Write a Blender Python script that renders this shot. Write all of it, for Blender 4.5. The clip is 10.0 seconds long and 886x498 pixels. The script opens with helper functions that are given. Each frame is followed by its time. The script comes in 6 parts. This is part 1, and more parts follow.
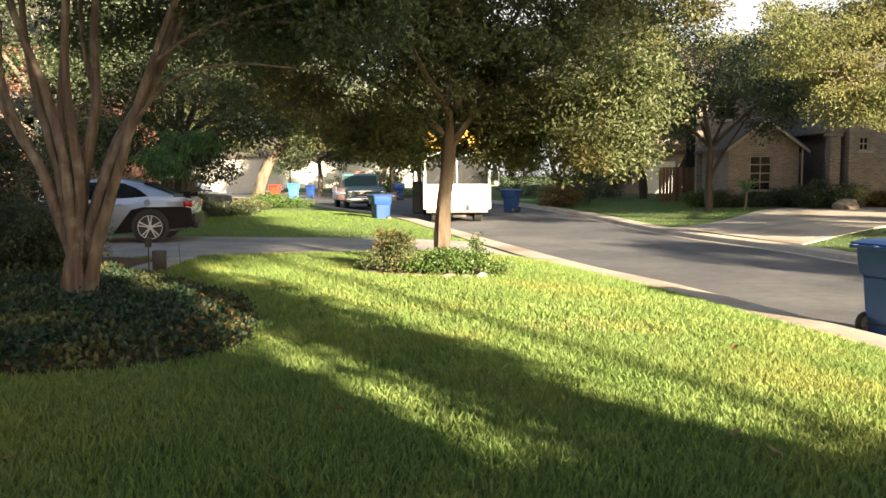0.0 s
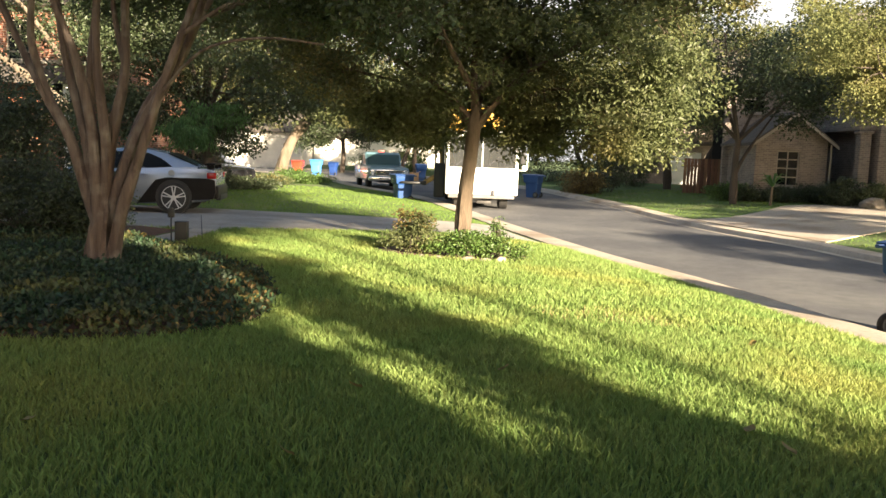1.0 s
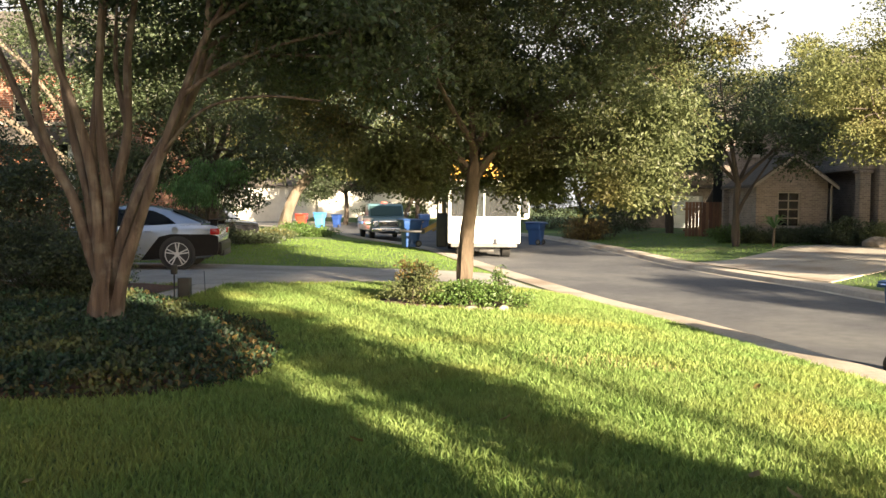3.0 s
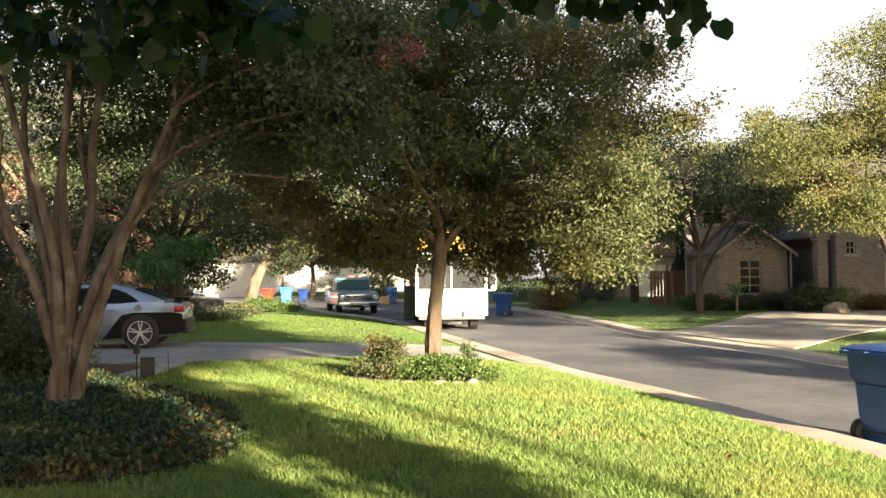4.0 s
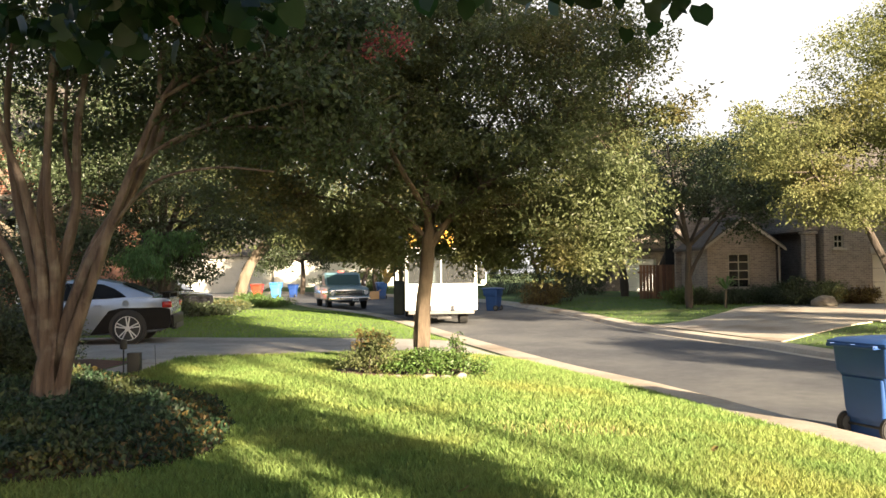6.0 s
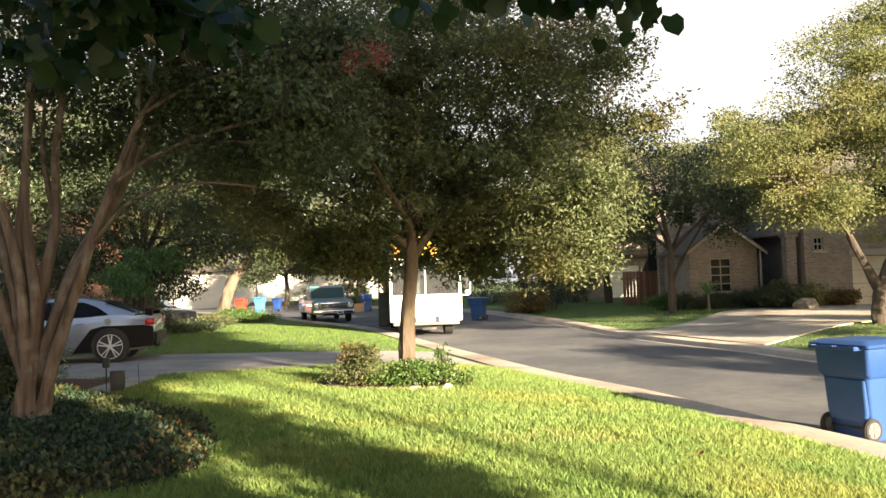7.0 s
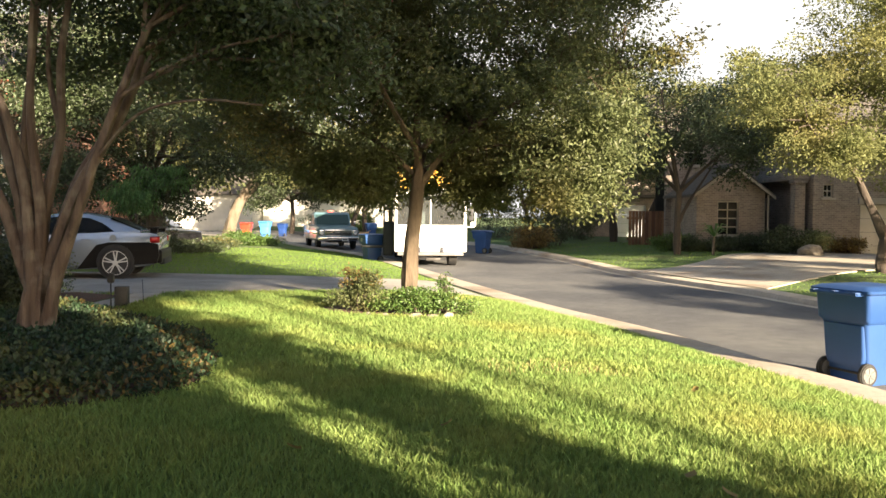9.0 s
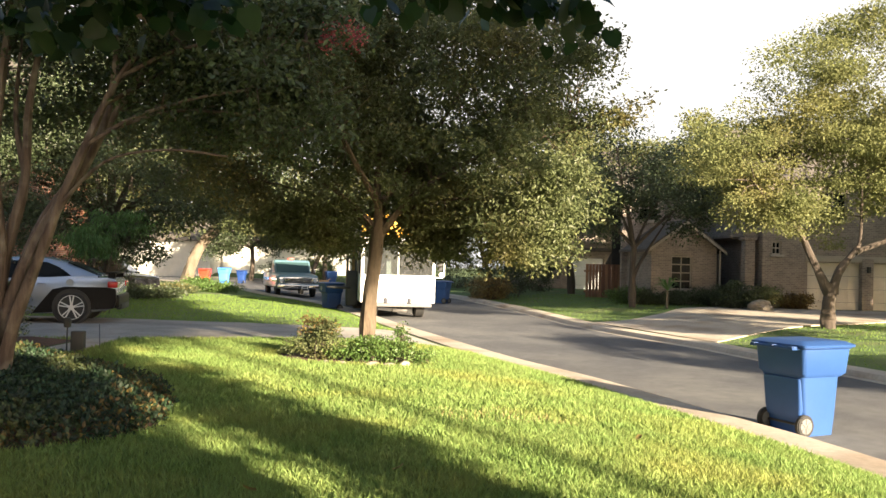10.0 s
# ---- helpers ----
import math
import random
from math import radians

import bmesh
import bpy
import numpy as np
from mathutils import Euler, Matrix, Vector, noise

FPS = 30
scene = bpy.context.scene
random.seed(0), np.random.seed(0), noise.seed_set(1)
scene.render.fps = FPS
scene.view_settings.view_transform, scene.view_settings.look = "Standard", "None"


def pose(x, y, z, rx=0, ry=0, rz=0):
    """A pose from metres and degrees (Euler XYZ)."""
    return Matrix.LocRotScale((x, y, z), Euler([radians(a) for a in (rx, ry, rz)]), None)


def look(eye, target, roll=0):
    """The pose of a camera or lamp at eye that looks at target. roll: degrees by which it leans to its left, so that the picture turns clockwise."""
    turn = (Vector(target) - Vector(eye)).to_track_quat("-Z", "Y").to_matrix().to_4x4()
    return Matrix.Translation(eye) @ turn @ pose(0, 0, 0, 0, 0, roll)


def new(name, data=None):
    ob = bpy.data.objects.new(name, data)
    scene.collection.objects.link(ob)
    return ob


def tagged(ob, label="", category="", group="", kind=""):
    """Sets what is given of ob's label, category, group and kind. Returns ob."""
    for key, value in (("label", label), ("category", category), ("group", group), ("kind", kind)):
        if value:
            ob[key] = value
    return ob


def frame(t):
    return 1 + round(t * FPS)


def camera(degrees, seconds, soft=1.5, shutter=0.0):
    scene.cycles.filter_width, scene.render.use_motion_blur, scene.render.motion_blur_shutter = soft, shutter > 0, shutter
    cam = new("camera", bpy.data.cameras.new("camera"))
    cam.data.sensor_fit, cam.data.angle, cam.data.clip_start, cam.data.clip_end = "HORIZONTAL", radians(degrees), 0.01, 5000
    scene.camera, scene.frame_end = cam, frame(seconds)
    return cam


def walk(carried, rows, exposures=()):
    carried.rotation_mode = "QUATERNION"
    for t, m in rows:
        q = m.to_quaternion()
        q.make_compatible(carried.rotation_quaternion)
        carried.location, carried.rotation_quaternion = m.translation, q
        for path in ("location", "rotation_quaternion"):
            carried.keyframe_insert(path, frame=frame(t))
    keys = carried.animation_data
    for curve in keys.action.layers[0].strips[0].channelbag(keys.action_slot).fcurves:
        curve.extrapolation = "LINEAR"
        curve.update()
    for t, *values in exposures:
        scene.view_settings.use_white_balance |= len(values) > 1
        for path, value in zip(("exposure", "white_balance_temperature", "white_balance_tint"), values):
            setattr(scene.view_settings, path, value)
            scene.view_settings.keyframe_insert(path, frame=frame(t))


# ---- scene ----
cam = camera(57.3, 10.0)
PATH = [
    (0, (-0.016, 0.253, 1.537), (-0.014, 2.245, 1.356), -0.4),
    (0.5, (-0.027, 0.261, 1.535), (-0.048, 2.252, 1.352), 0.4),
    (1, (-0.027, 0.255, 1.542), (-0.072, 2.241, 1.316), 1.9),
    (1.5, (-0.014, 0.266, 1.538), (-0.105, 2.256, 1.356), 1.3),
    (2, (-0.011, 0.246, 1.533), (-0.11, 2.235, 1.349), 1.7),
    (2.2, (-0.01, 0.257, 1.525), (-0.119, 2.245, 1.331), 1.6),
    (3.3, (0.029, 0.22, 1.569), (-0.003, 2.219, 1.52), 0.0),
    (3.5, (0.018, 0.22, 1.571), (0.011, 2.22, 1.561), 0.1),
    (4, (0.019, 0.213, 1.583), (0.04, 2.211, 1.655), -0.5),
    (4.5, (0.035, 0.219, 1.553), (0.054, 2.217, 1.629), 0.4),
    (5, (0.038, 0.221, 1.576), (0.08, 2.218, 1.677), 0.1),
    (5.5, (0.051, 0.225, 1.557), (0.084, 2.222, 1.665), -0.4),
    (5.7, (0.05, 0.242, 1.566), (0.082, 2.24, 1.656), -0.3),
    (6.8, (0.082, 0.241, 1.562), (0.179, 2.238, 1.595), -2.3),
    (7, (0.067, 0.228, 1.567), (0.151, 2.225, 1.652), -1.9),
    (7.5, (0.062, 0.24, 1.551), (0.122, 2.237, 1.626), -0.6),
    (8, (0.071, 0.255, 1.521), (0.164, 2.252, 1.501), 1.2),
    (8.5, (0.073, 0.252, 1.525), (0.179, 2.249, 1.476), 1.7),
    (9, (0.075, 0.264, 1.519), (0.143, 2.261, 1.438), 0.5),
    (9.5, (0.168, 0.185, 1.507), (0.201, 2.179, 1.364), -1.3),
    (10, (0.105, -0.045, 1.537), (0.267, 1.948, 1.58), 1.5),
]
walk(cam, [(t, look(e, a, r)) for t, e, a, r in PATH])

# ---- world, sun, exposure ----
SUN_AZ, SUN_EL = 143.6, 15.5          # degrees clockwise from +y, degrees up
world = bpy.data.worlds.new("world")
scene.world = world
world.use_nodes = True
wn = world.node_tree
sky = wn.nodes.new("ShaderNodeTexSky")
sky.sky_type, sky.sun_disc = "NISHITA", False
sky.sun_elevation, sky.sun_rotation = radians(SUN_EL), radians(SUN_AZ)
sky.air_density, sky.dust_density = 1.0, 2.5
wn.links.new(sky.outputs[0], wn.nodes["Background"].inputs[0])
wn.nodes["Background"].inputs[1].default_value = 0.05
sun_data = bpy.data.lights.new("sun", "SUN")
sun_data.energy, sun_data.angle, sun_data.color = 5.0, radians(0.8), (1.0, 0.83, 0.60)
sun = new("sun", sun_data)
_az, _el = radians(SUN_AZ), radians(SUN_EL)
SUN_DIR = Vector((math.sin(_az) * math.cos(_el), math.cos(_az) * math.cos(_el), math.sin(_el)))
sun.matrix_world = look(SUN_DIR * 50, (0, 0, 0))
scene.view_settings.exposure = 2.5


# ---- materials ----
def mat(name, c1, c2=None, rough=0.7, scale=6.0, metal=0.0, bump=0.0, bump_scale=40.0, fine=0.25, stretch=(1, 1, 1),
        island=0.0, obj=0.0, spec=0.5, coat=0.0, trans=0.0, patch=None, patch_scale=0.6):
    """Two-scale noise between two colours, with optional random tint by island or object, bump and translucency."""
    m = bpy.data.materials.new(name)
    m.use_nodes = True
    nt = m.node_tree
    N, L = nt.nodes, nt.links
    b = N["Principled BSDF"]
    c2 = c2 or tuple(v * 0.8 for v in c1)
    tc = N.new("ShaderNodeTexCoord")
    mp = N.new("ShaderNodeMapping")
    mp.inputs["Scale"].default_value = stretch
    L.new(tc.outputs["Object"], mp.inputs[0])
    n1 = N.new("ShaderNodeTexNoise")
    n1.inputs["Scale"].default_value, n1.inputs["Detail"].default_value = scale, 5
    L.new(mp.outputs[0], n1.inputs["Vector"])
    n2 = N.new("ShaderNodeTexNoise")
    n2.inputs["Scale"].default_value, n2.inputs["Detail"].default_value = scale * 9, 4
    L.new(mp.outputs[0], n2.inputs["Vector"])
    ramp = N.new("ShaderNodeMapRange")
    ramp.inputs[1].default_value, ramp.inputs[2].default_value = 0.32, 0.68
    L.new(n1.outputs[0], ramp.inputs[0])
    mix = N.new("ShaderNodeMix")
    mix.data_type = "RGBA"
    mix.inputs[6].default_value, mix.inputs[7].default_value = (*c1, 1), (*c2, 1)
    L.new(ramp.outputs[0], mix.inputs[0])
    colour = mix.outputs[2]
    if patch:
        n3 = N.new("ShaderNodeTexNoise")
        n3.inputs["Scale"].default_value, n3.inputs["Detail"].default_value = patch_scale, 3
        L.new(tc.outputs["Object"], n3.inputs["Vector"])
        r3 = N.new("ShaderNodeMapRange")
        r3.inputs[1].default_value, r3.inputs[2].default_value = 0.5, 0.7
        L.new(n3.outputs[0], r3.inputs[0])
        m3 = N.new("ShaderNodeMix")
        m3.data_type = "RGBA"
        m3.inputs[7].default_value = (*patch, 1)
        L.new(r3.outputs[0], m3.inputs[0])
        L.new(colour, m3.inputs[6])
        colour = m3.outputs[2]
    hs = N.new("ShaderNodeHueSaturation")
    L.new(colour, hs.inputs["Color"])
    val = N.new("ShaderNodeMapRange")
    val.inputs[3].default_value, val.inputs[4].default_value = 1 - fine, 1 + fine
    L.new(n2.outputs[0], val.inputs[0])
    last = val.outputs[0]
    if island or obj:
        src = N.new("ShaderNodeNewGeometry").outputs["Random Per Island"] if island else N.new("ShaderNodeObjectInfo").outputs["Random"]
        k = island or obj
        rr = N.new("ShaderNodeMapRange")
        rr.inputs[3].default_value, rr.inputs[4].default_value = 1 - k, 1 + k
        L.new(src, rr.inputs[0])
        mul = N.new("ShaderNodeMath")
        mul.operation = "MULTIPLY"
        L.new(last, mul.inputs[0]), L.new(rr.outputs[0], mul.inputs[1])
        last = mul.outputs[0]
        hue = N.new("ShaderNodeMapRange")
        hue.inputs[3].default_value, hue.inputs[4].default_value = 0.5 - k * 0.05, 0.5 + k * 0.03
        L.new(src, hue.inputs[0])
        L.new(hue.outputs[0], hs.inputs["Hue"])
    L.new(last, hs.inputs["Value"])
    L.new(hs.outputs[0], b.inputs["Base Color"])
    b.inputs["Roughness"].default_value, b.inputs["Metallic"].default_value = rough, metal
    b.inputs["Specular IOR Level"].default_value, b.inputs["Coat Weight"].default_value = spec, coat
    if bump:
        nb = N.new("ShaderNodeTexNoise")
        nb.inputs["Scale"].default_value, nb.inputs["Detail"].default_value = bump_scale, 6
        L.new(mp.outputs[0], nb.inputs["Vector"])
        bp = N.new("ShaderNodeBump")
        bp.inputs["Strength"].default_value, bp.inputs["Distance"].default_value = min(1, bump), 0.02
        L.new(nb.outputs[0], bp.inputs["Height"])
        L.new(bp.outputs[0], b.inputs["Normal"])
    if trans:
        t = N.new("ShaderNodeBsdfTranslucent")
        L.new(hs.outputs[0], t.inputs[0])
        mx = N.new("ShaderNodeMixShader")
        mx.inputs[0].default_value = trans
        L.new(b.outputs[0], mx.inputs[1]), L.new(t.outputs[0], mx.inputs[2])
        L.new(mx.outputs[0], N["Material Output"].inputs[0])
    return m


def brick_mat(name, ca, cb, mortar, cell=(0.21, 0.075)):
    m = mat(name, ca, cb, rough=0.9)
    nt = m.node_tree
    N, L = nt.nodes, nt.links
    b = N["Principled BSDF"]
    tc = N.new("ShaderNodeTexCoord")
    sx = N.new("ShaderNodeSeparateXYZ")
    L.new(tc.outputs["Object"], sx.inputs[0])
    add = N.new("ShaderNodeMath")
    L.new(sx.outputs[0], add.inputs[0]), L.new(sx.outputs[1], add.inputs[1])
    cx = N.new("ShaderNodeCombineXYZ")
    L.new(add.outputs[0], cx.inputs[0]), L.new(sx.outputs[2], cx.inputs[1])
    br = N.new("ShaderNodeTexBrick")
    br.inputs["Color1"].default_value, br.inputs["Color2"].default_value, br.inputs["Mortar"].default_value = (*ca, 1), (*cb, 1), (*mortar, 1)
    br.inputs["Scale"].default_value = 1.0
    br.inputs["Brick Width"].default_value, br.inputs["Row Height"].default_value, br.inputs["Mortar Size"].default_value = cell[0], cell[1], 0.008
    L.new(cx.outputs[0], br.inputs["Vector"])
    n = N.new("ShaderNodeTexNoise")
    n.inputs["Scale"].default_value, n.inputs["Detail"].default_value = 2.2, 6
    L.new(cx.outputs[0], n.inputs["Vector"])
    mr = N.new("ShaderNodeMapRange")
    mr.inputs[3].default_value, mr.inputs[4].default_value = 0.6, 1.4
    L.new(n.outputs[0], mr.inputs[0])
    hs = N.new("ShaderNodeHueSaturation")
    L.new(br.outputs[0], hs.inputs["Color"]), L.new(mr.outputs[0], hs.inputs["Value"])
    L.new(hs.outputs[0], b.inputs["Base Color"])
    bp = N.new("ShaderNodeBump")
    bp.inputs["Strength"].default_value, bp.inputs["Distance"].default_value = 0.6, 0.01
    bp.invert = True
    L.new(br.outputs["Fac"], bp.inputs["Height"])
    L.new(bp.outputs[0], b.inputs["Normal"])
    return m


def glass_mat(name, tint, rough=0.05, alpha=0.35):
    m = bpy.data.materials.new(name)
    m.use_nodes = True
    N, L = m.node_tree.nodes, m.node_tree.links
    b = N["Principled BSDF"]
    b.inputs["Base Color"].default_value = (*tint, 1)
    b.inputs["Roughness"].default_value = rough
    b.inputs["Specular IOR Level"].default_value = 0.2
    t = N.new("ShaderNodeBsdfTransparent")
    t.inputs[0].default_value = (0.75, 0.8, 0.8, 1)
    mx = N.new("ShaderNodeMixShader")
    mx.inputs[0].default_value = alpha
    L.new(b.outputs[0], mx.inputs[1]), L.new(t.outputs[0], mx.inputs[2])
    L.new(mx.outputs[0], N["Material Output"].inputs[0])
    return m


SOIL = mat("lawn_soil", (0.07, 0.125, 0.028), (0.10, 0.155, 0.038), 1.0, 3, bump=0.8, bump_scale=60, fine=0.5, patch=(0.12, 0.14, 0.045))
GRASS = mat("grass_blade", (0.185, 0.28, 0.075), (0.25, 0.33, 0.10), 0.6, 1.2, island=0.26, trans=0.42, spec=0.25,
            patch=(0.30, 0.325, 0.09), patch_scale=0.5)
FARGRASS = mat("clipped_grass", (0.14, 0.235, 0.045), (0.18, 0.265, 0.055), 0.7, 0.8, island=0.15, trans=0.35, spec=0.15)
DRYGRASS = mat("dry_grass", (0.42, 0.36, 0.15), (0.34, 0.33, 0.12), 0.7, 2, island=0.35, trans=0.35)
ASPHALT = mat("asphalt", (0.075, 0.075, 0.08), (0.11, 0.108, 0.108), 0.85, 0.5, bump=0.5, bump_scale=160, fine=0.35, patch=(0.14, 0.137, 0.13), patch_scale=0.25)
CONCRETE = mat("concrete", (0.41, 0.35, 0.28), (0.46, 0.405, 0.33), 0.9, 1.5, bump=0.35, bump_scale=120, fine=0.25, patch=(0.28, 0.215, 0.155))
OLDCONC = mat("old_concrete", (0.36, 0.33, 0.29), (0.29, 0.265, 0.235), 0.9, 1.2, bump=0.35, bump_scale=120, fine=0.25, patch=(0.22, 0.20, 0.175))
BARK = mat("oak_bark", (0.135, 0.10, 0.068), (0.078, 0.056, 0.039), 0.95, 5, bump=1.0, bump_scale=18, fine=0.45, stretch=(1, 1, 0.25))
CRAPE_BARK = mat("crape_bark", (0.175, 0.128, 0.095), (0.06, 0.036, 0.026), 0.75, 12, bump=1.0, bump_scale=22, fine=0.35, stretch=(1, 1, 0.07), patch=(0.22, 0.18, 0.14), patch_scale=3.5)
DARKBARK = mat("dark_bark", (0.085, 0.065, 0.05), (0.05, 0.038, 0.03), 0.95, 5, bump=1.0, bump_scale=18, fine=0.4, stretch=(1, 1, 0.25))
PALEBARK = mat("pale_bark", (0.19, 0.15, 0.11), (0.11, 0.085, 0.06), 0.95, 4, bump=1.0, bump_scale=16, fine=0.4, stretch=(1, 1, 0.3))
OAKLEAF = mat("oak_leaf", (0.108, 0.132, 0.058), (0.142, 0.158, 0.066), 0.45, 0.8, island=0.24, trans=0.42, spec=0.3, patch=(0.20, 0.165, 0.06), patch_scale=0.45)
LIVELEAF = mat("live_oak_leaf", (0.155, 0.175, 0.068), (0.20, 0.21, 0.085), 0.6, 0.6, island=0.18, trans=0.5, spec=0.2, patch=(0.24, 0.22, 0.085), patch_scale=0.35)
DARKLEAF = mat("dark_leaf", (0.048, 0.065, 0.03), (0.062, 0.082, 0.036), 0.45, 2, island=0.45, trans=0.25)
CRAPELEAF = mat("crape_leaf", (0.072, 0.10, 0.042), (0.092, 0.118, 0.05), 0.40, 2, island=0.45, trans=0.35)
REDBUD = mat("redbud_leaf", (0.024, 0.052, 0.016), (0.034, 0.07, 0.02), 0.4, 3, island=0.35, trans=0.4)
FERNLEAF = mat("fern_leaf", (0.07, 0.15, 0.04), (0.09, 0.18, 0.05), 0.5, 3, island=0.35, trans=0.4)
BEDLEAF = mat("ground_cover_leaf", (0.022, 0.046, 0.022), (0.034, 0.066, 0.026), 0.6, 2.5, island=0.5, trans=0.2, patch=(0.13, 0.13, 0.035), patch_scale=1.1)
RUSTLEAF = mat("rusty_leaf", (0.15, 0.10, 0.035), (0.19, 0.14, 0.045), 0.6, 3, island=0.5, trans=0.3)
SHRUBLEAF = mat("shrub_leaf", (0.085, 0.155, 0.035), (0.12, 0.19, 0.05), 0.45, 3, island=0.45, trans=0.35)
MULCH = mat("mulch", (0.13, 0.065, 0.04), (0.08, 0.045, 0.03), 1.0, 12, bump=1.0, bump_scale=40, fine=0.5)
PINK = mat("crape_flower", (0.50, 0.12, 0.12), (0.38, 0.08, 0.09), 0.6, 8, island=0.3, trans=0.4)
ROCK = mat("limestone", (0.34, 0.295, 0.24), (0.18, 0.15, 0.115), 0.9, 6, bump=0.9, bump_scale=20, obj=0.25)
BLUEPL = mat("blue_plastic", (0.026, 0.072, 0.22), (0.022, 0.062, 0.19), 0.4, 2, bump=0.05, bump_scale=200, fine=0.06, patch=(0.032, 0.082, 0.23), spec=0.3)
LIGHTBLUE = mat("light_blue_plastic", (0.09, 0.30, 0.72), (0.08, 0.27, 0.66), 0.45, 2, fine=0.08)
NAVYPL = mat("navy_plastic", (0.02, 0.06, 0.22), (0.02, 0.05, 0.18), 0.45, 2, fine=0.08)
REDPL = mat("red_plastic", (0.72, 0.06, 0.03), (0.62, 0.05, 0.025), 0.45, 2, fine=0.08)
BLACKPL = mat("black_plastic", (0.02, 0.02, 0.022), (0.03, 0.03, 0.03), 0.6, 5, fine=0.2)
RUBBER = mat("tyre_rubber", (0.018, 0.018, 0.018), (0.03, 0.028, 0.026), 0.85, 8, bump=0.3, bump_scale=60)
ALLOY = mat("polished_alloy", (0.86, 0.86, 0.87), (0.80, 0.80, 0.81), 0.25, 5, metal=0.35, fine=0.05)
CHROME = mat("chrome", (0.75, 0.75, 0.76), (0.68, 0.68, 0.70), 0.12, 5, metal=1.0, fine=0.05)
GREYPAINT = mat("mottled_grey_paint", (0.20, 0.19, 0.18), (0.13, 0.125, 0.12), 0.7, 6, fine=0.3)
STEEL = mat("dark_steel", (0.09, 0.085, 0.08), (0.05, 0.048, 0.045), 0.55, 6, metal=0.6, fine=0.3)
SILVER = mat("silver_paint", (0.40, 0.44, 0.51), (0.38, 0.42, 0.49), 0.25, 2, metal=0.6, fine=0.03, coat=0.5)
BLACKPAINT = mat("matt_black_paint", (0.010, 0.009, 0.009), (0.016, 0.014, 0.014), 0.45, 3, fine=0.15, spec=0.15)
TEAL = mat("blue_grey_paint", (0.095, 0.175, 0.21), (0.11, 0.195, 0.23), 0.30, 2, fine=0.08, coat=0.4, patch=(0.13, 0.20, 0.24))
WHITEPAINT = mat("white_paint", (0.80, 0.80, 0.78), (0.74, 0.73, 0.70), 0.4, 1.5, fine=0.05, patch=(0.68, 0.66, 0.61))
YELLOW = mat("yellow_paint", (0.75, 0.42, 0.04), (0.60, 0.33, 0.04), 0.5, 3, fine=0.2, patch=(0.40, 0.24, 0.06))
OCHRE = mat("worn_ochre_paint", (0.42, 0.27, 0.07), (0.28, 0.18, 0.06), 0.6, 4, fine=0.35, patch=(0.12, 0.085, 0.05), patch_scale=3)
TAIL = mat("tail_lamp", (0.45, 0.02, 0.02), (0.38, 0.015, 0.015), 0.15, 4, fine=0.1, coat=0.8)
LENS = mat("lamp_glass", (0.75, 0.75, 0.72), (0.6, 0.6, 0.58), 0.12, 6, fine=0.1)
AMBER = mat("amber_lens", (0.75, 0.28, 0.03), (0.6, 0.2, 0.02), 0.2, 6)
PLATE = mat("plate_white", (0.7, 0.7, 0.68), (0.6, 0.6, 0.58), 0.5, 8)
INK = mat("dark_print", (0.04, 0.04, 0.05), (0.03, 0.03, 0.04), 0.6, 8)
GLASS = glass_mat("window_glass", (0.02, 0.025, 0.03))
CABGLASS = glass_mat("cab_glass", (0.10, 0.10, 0.10), alpha=0.7)
DARKGLASS = glass_mat("tinted_glass", (0.012, 0.014, 0.016), rough=0.3, alpha=0.12)
DARKGLASS.node_tree.nodes["Principled BSDF"].inputs["Specular IOR Level"].default_value = 0.08
BRICK_TAN = brick_mat("tan_brick", (0.27, 0.217, 0.18), (0.18, 0.145, 0.122), (0.33, 0.28, 0.235))
BRICK_RED = brick_mat("red_brick", (0.36, 0.14, 0.075), (0.27, 0.10, 0.06), (0.42, 0.34, 0.27))
SHINGLE = mat("roof_shingle", (0.12, 0.10, 0.085), (0.08, 0.07, 0.06), 0.95, 4, bump=0.8, bump_scale=30, fine=0.4)
TRIM = mat("cream_trim", (0.38, 0.33, 0.275), (0.32, 0.28, 0.23), 0.6, 3, fine=0.1)
GARAGE = mat("garage_door_paint", (0.62, 0.55, 0.46), (0.55, 0.49, 0.41), 0.55, 2, fine=0.08)
STUCCO = mat("white_stucco", (0.78, 0.74, 0.68), (0.70, 0.66, 0.60), 0.9, 3, bump=0.3, bump_scale=80, fine=0.1)
# near-black: the darkness of unlit rooms put into colour; seats and a door share it
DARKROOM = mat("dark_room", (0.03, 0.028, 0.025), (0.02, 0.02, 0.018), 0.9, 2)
CARD = mat("cardboard", (0.42, 0.28, 0.15), (0.36, 0.23, 0.12), 0.9, 4)
WOODFENCE = mat("cedar_board", (0.22, 0.11, 0.06), (0.15, 0.08, 0.045), 0.9, 5, obj=0.3, stretch=(1, 1, 0.2))


# ---- building blocks ----
def finish(name, bm, material, parent=None, label="", smooth=True, m=None):
    me = bpy.data.meshes.new(name)
    bm.normal_update()
    bm.to_mesh(me)
    bm.free()
    me.materials.append(material)
    if smooth:
        me.shade_smooth()
        me.set_sharp_from_angle(angle=radians(38))
    ob = new(name, me)
    if parent:
        ob.parent = parent
    if m is not None:
        ob.matrix_basis = m
    return tagged(ob, label)


def part(name, bm, material, parent, label="", smooth=True, m=None):
    return finish(name, bm, material, parent, label, smooth, m)


def thing(name, label, category, m=None, group="", kind=""):
    ob = new(name)
    ob.empty_display_size = 0.2
    if m is not None:
        ob.matrix_basis = m
    return tagged(ob, label, category, group, kind)


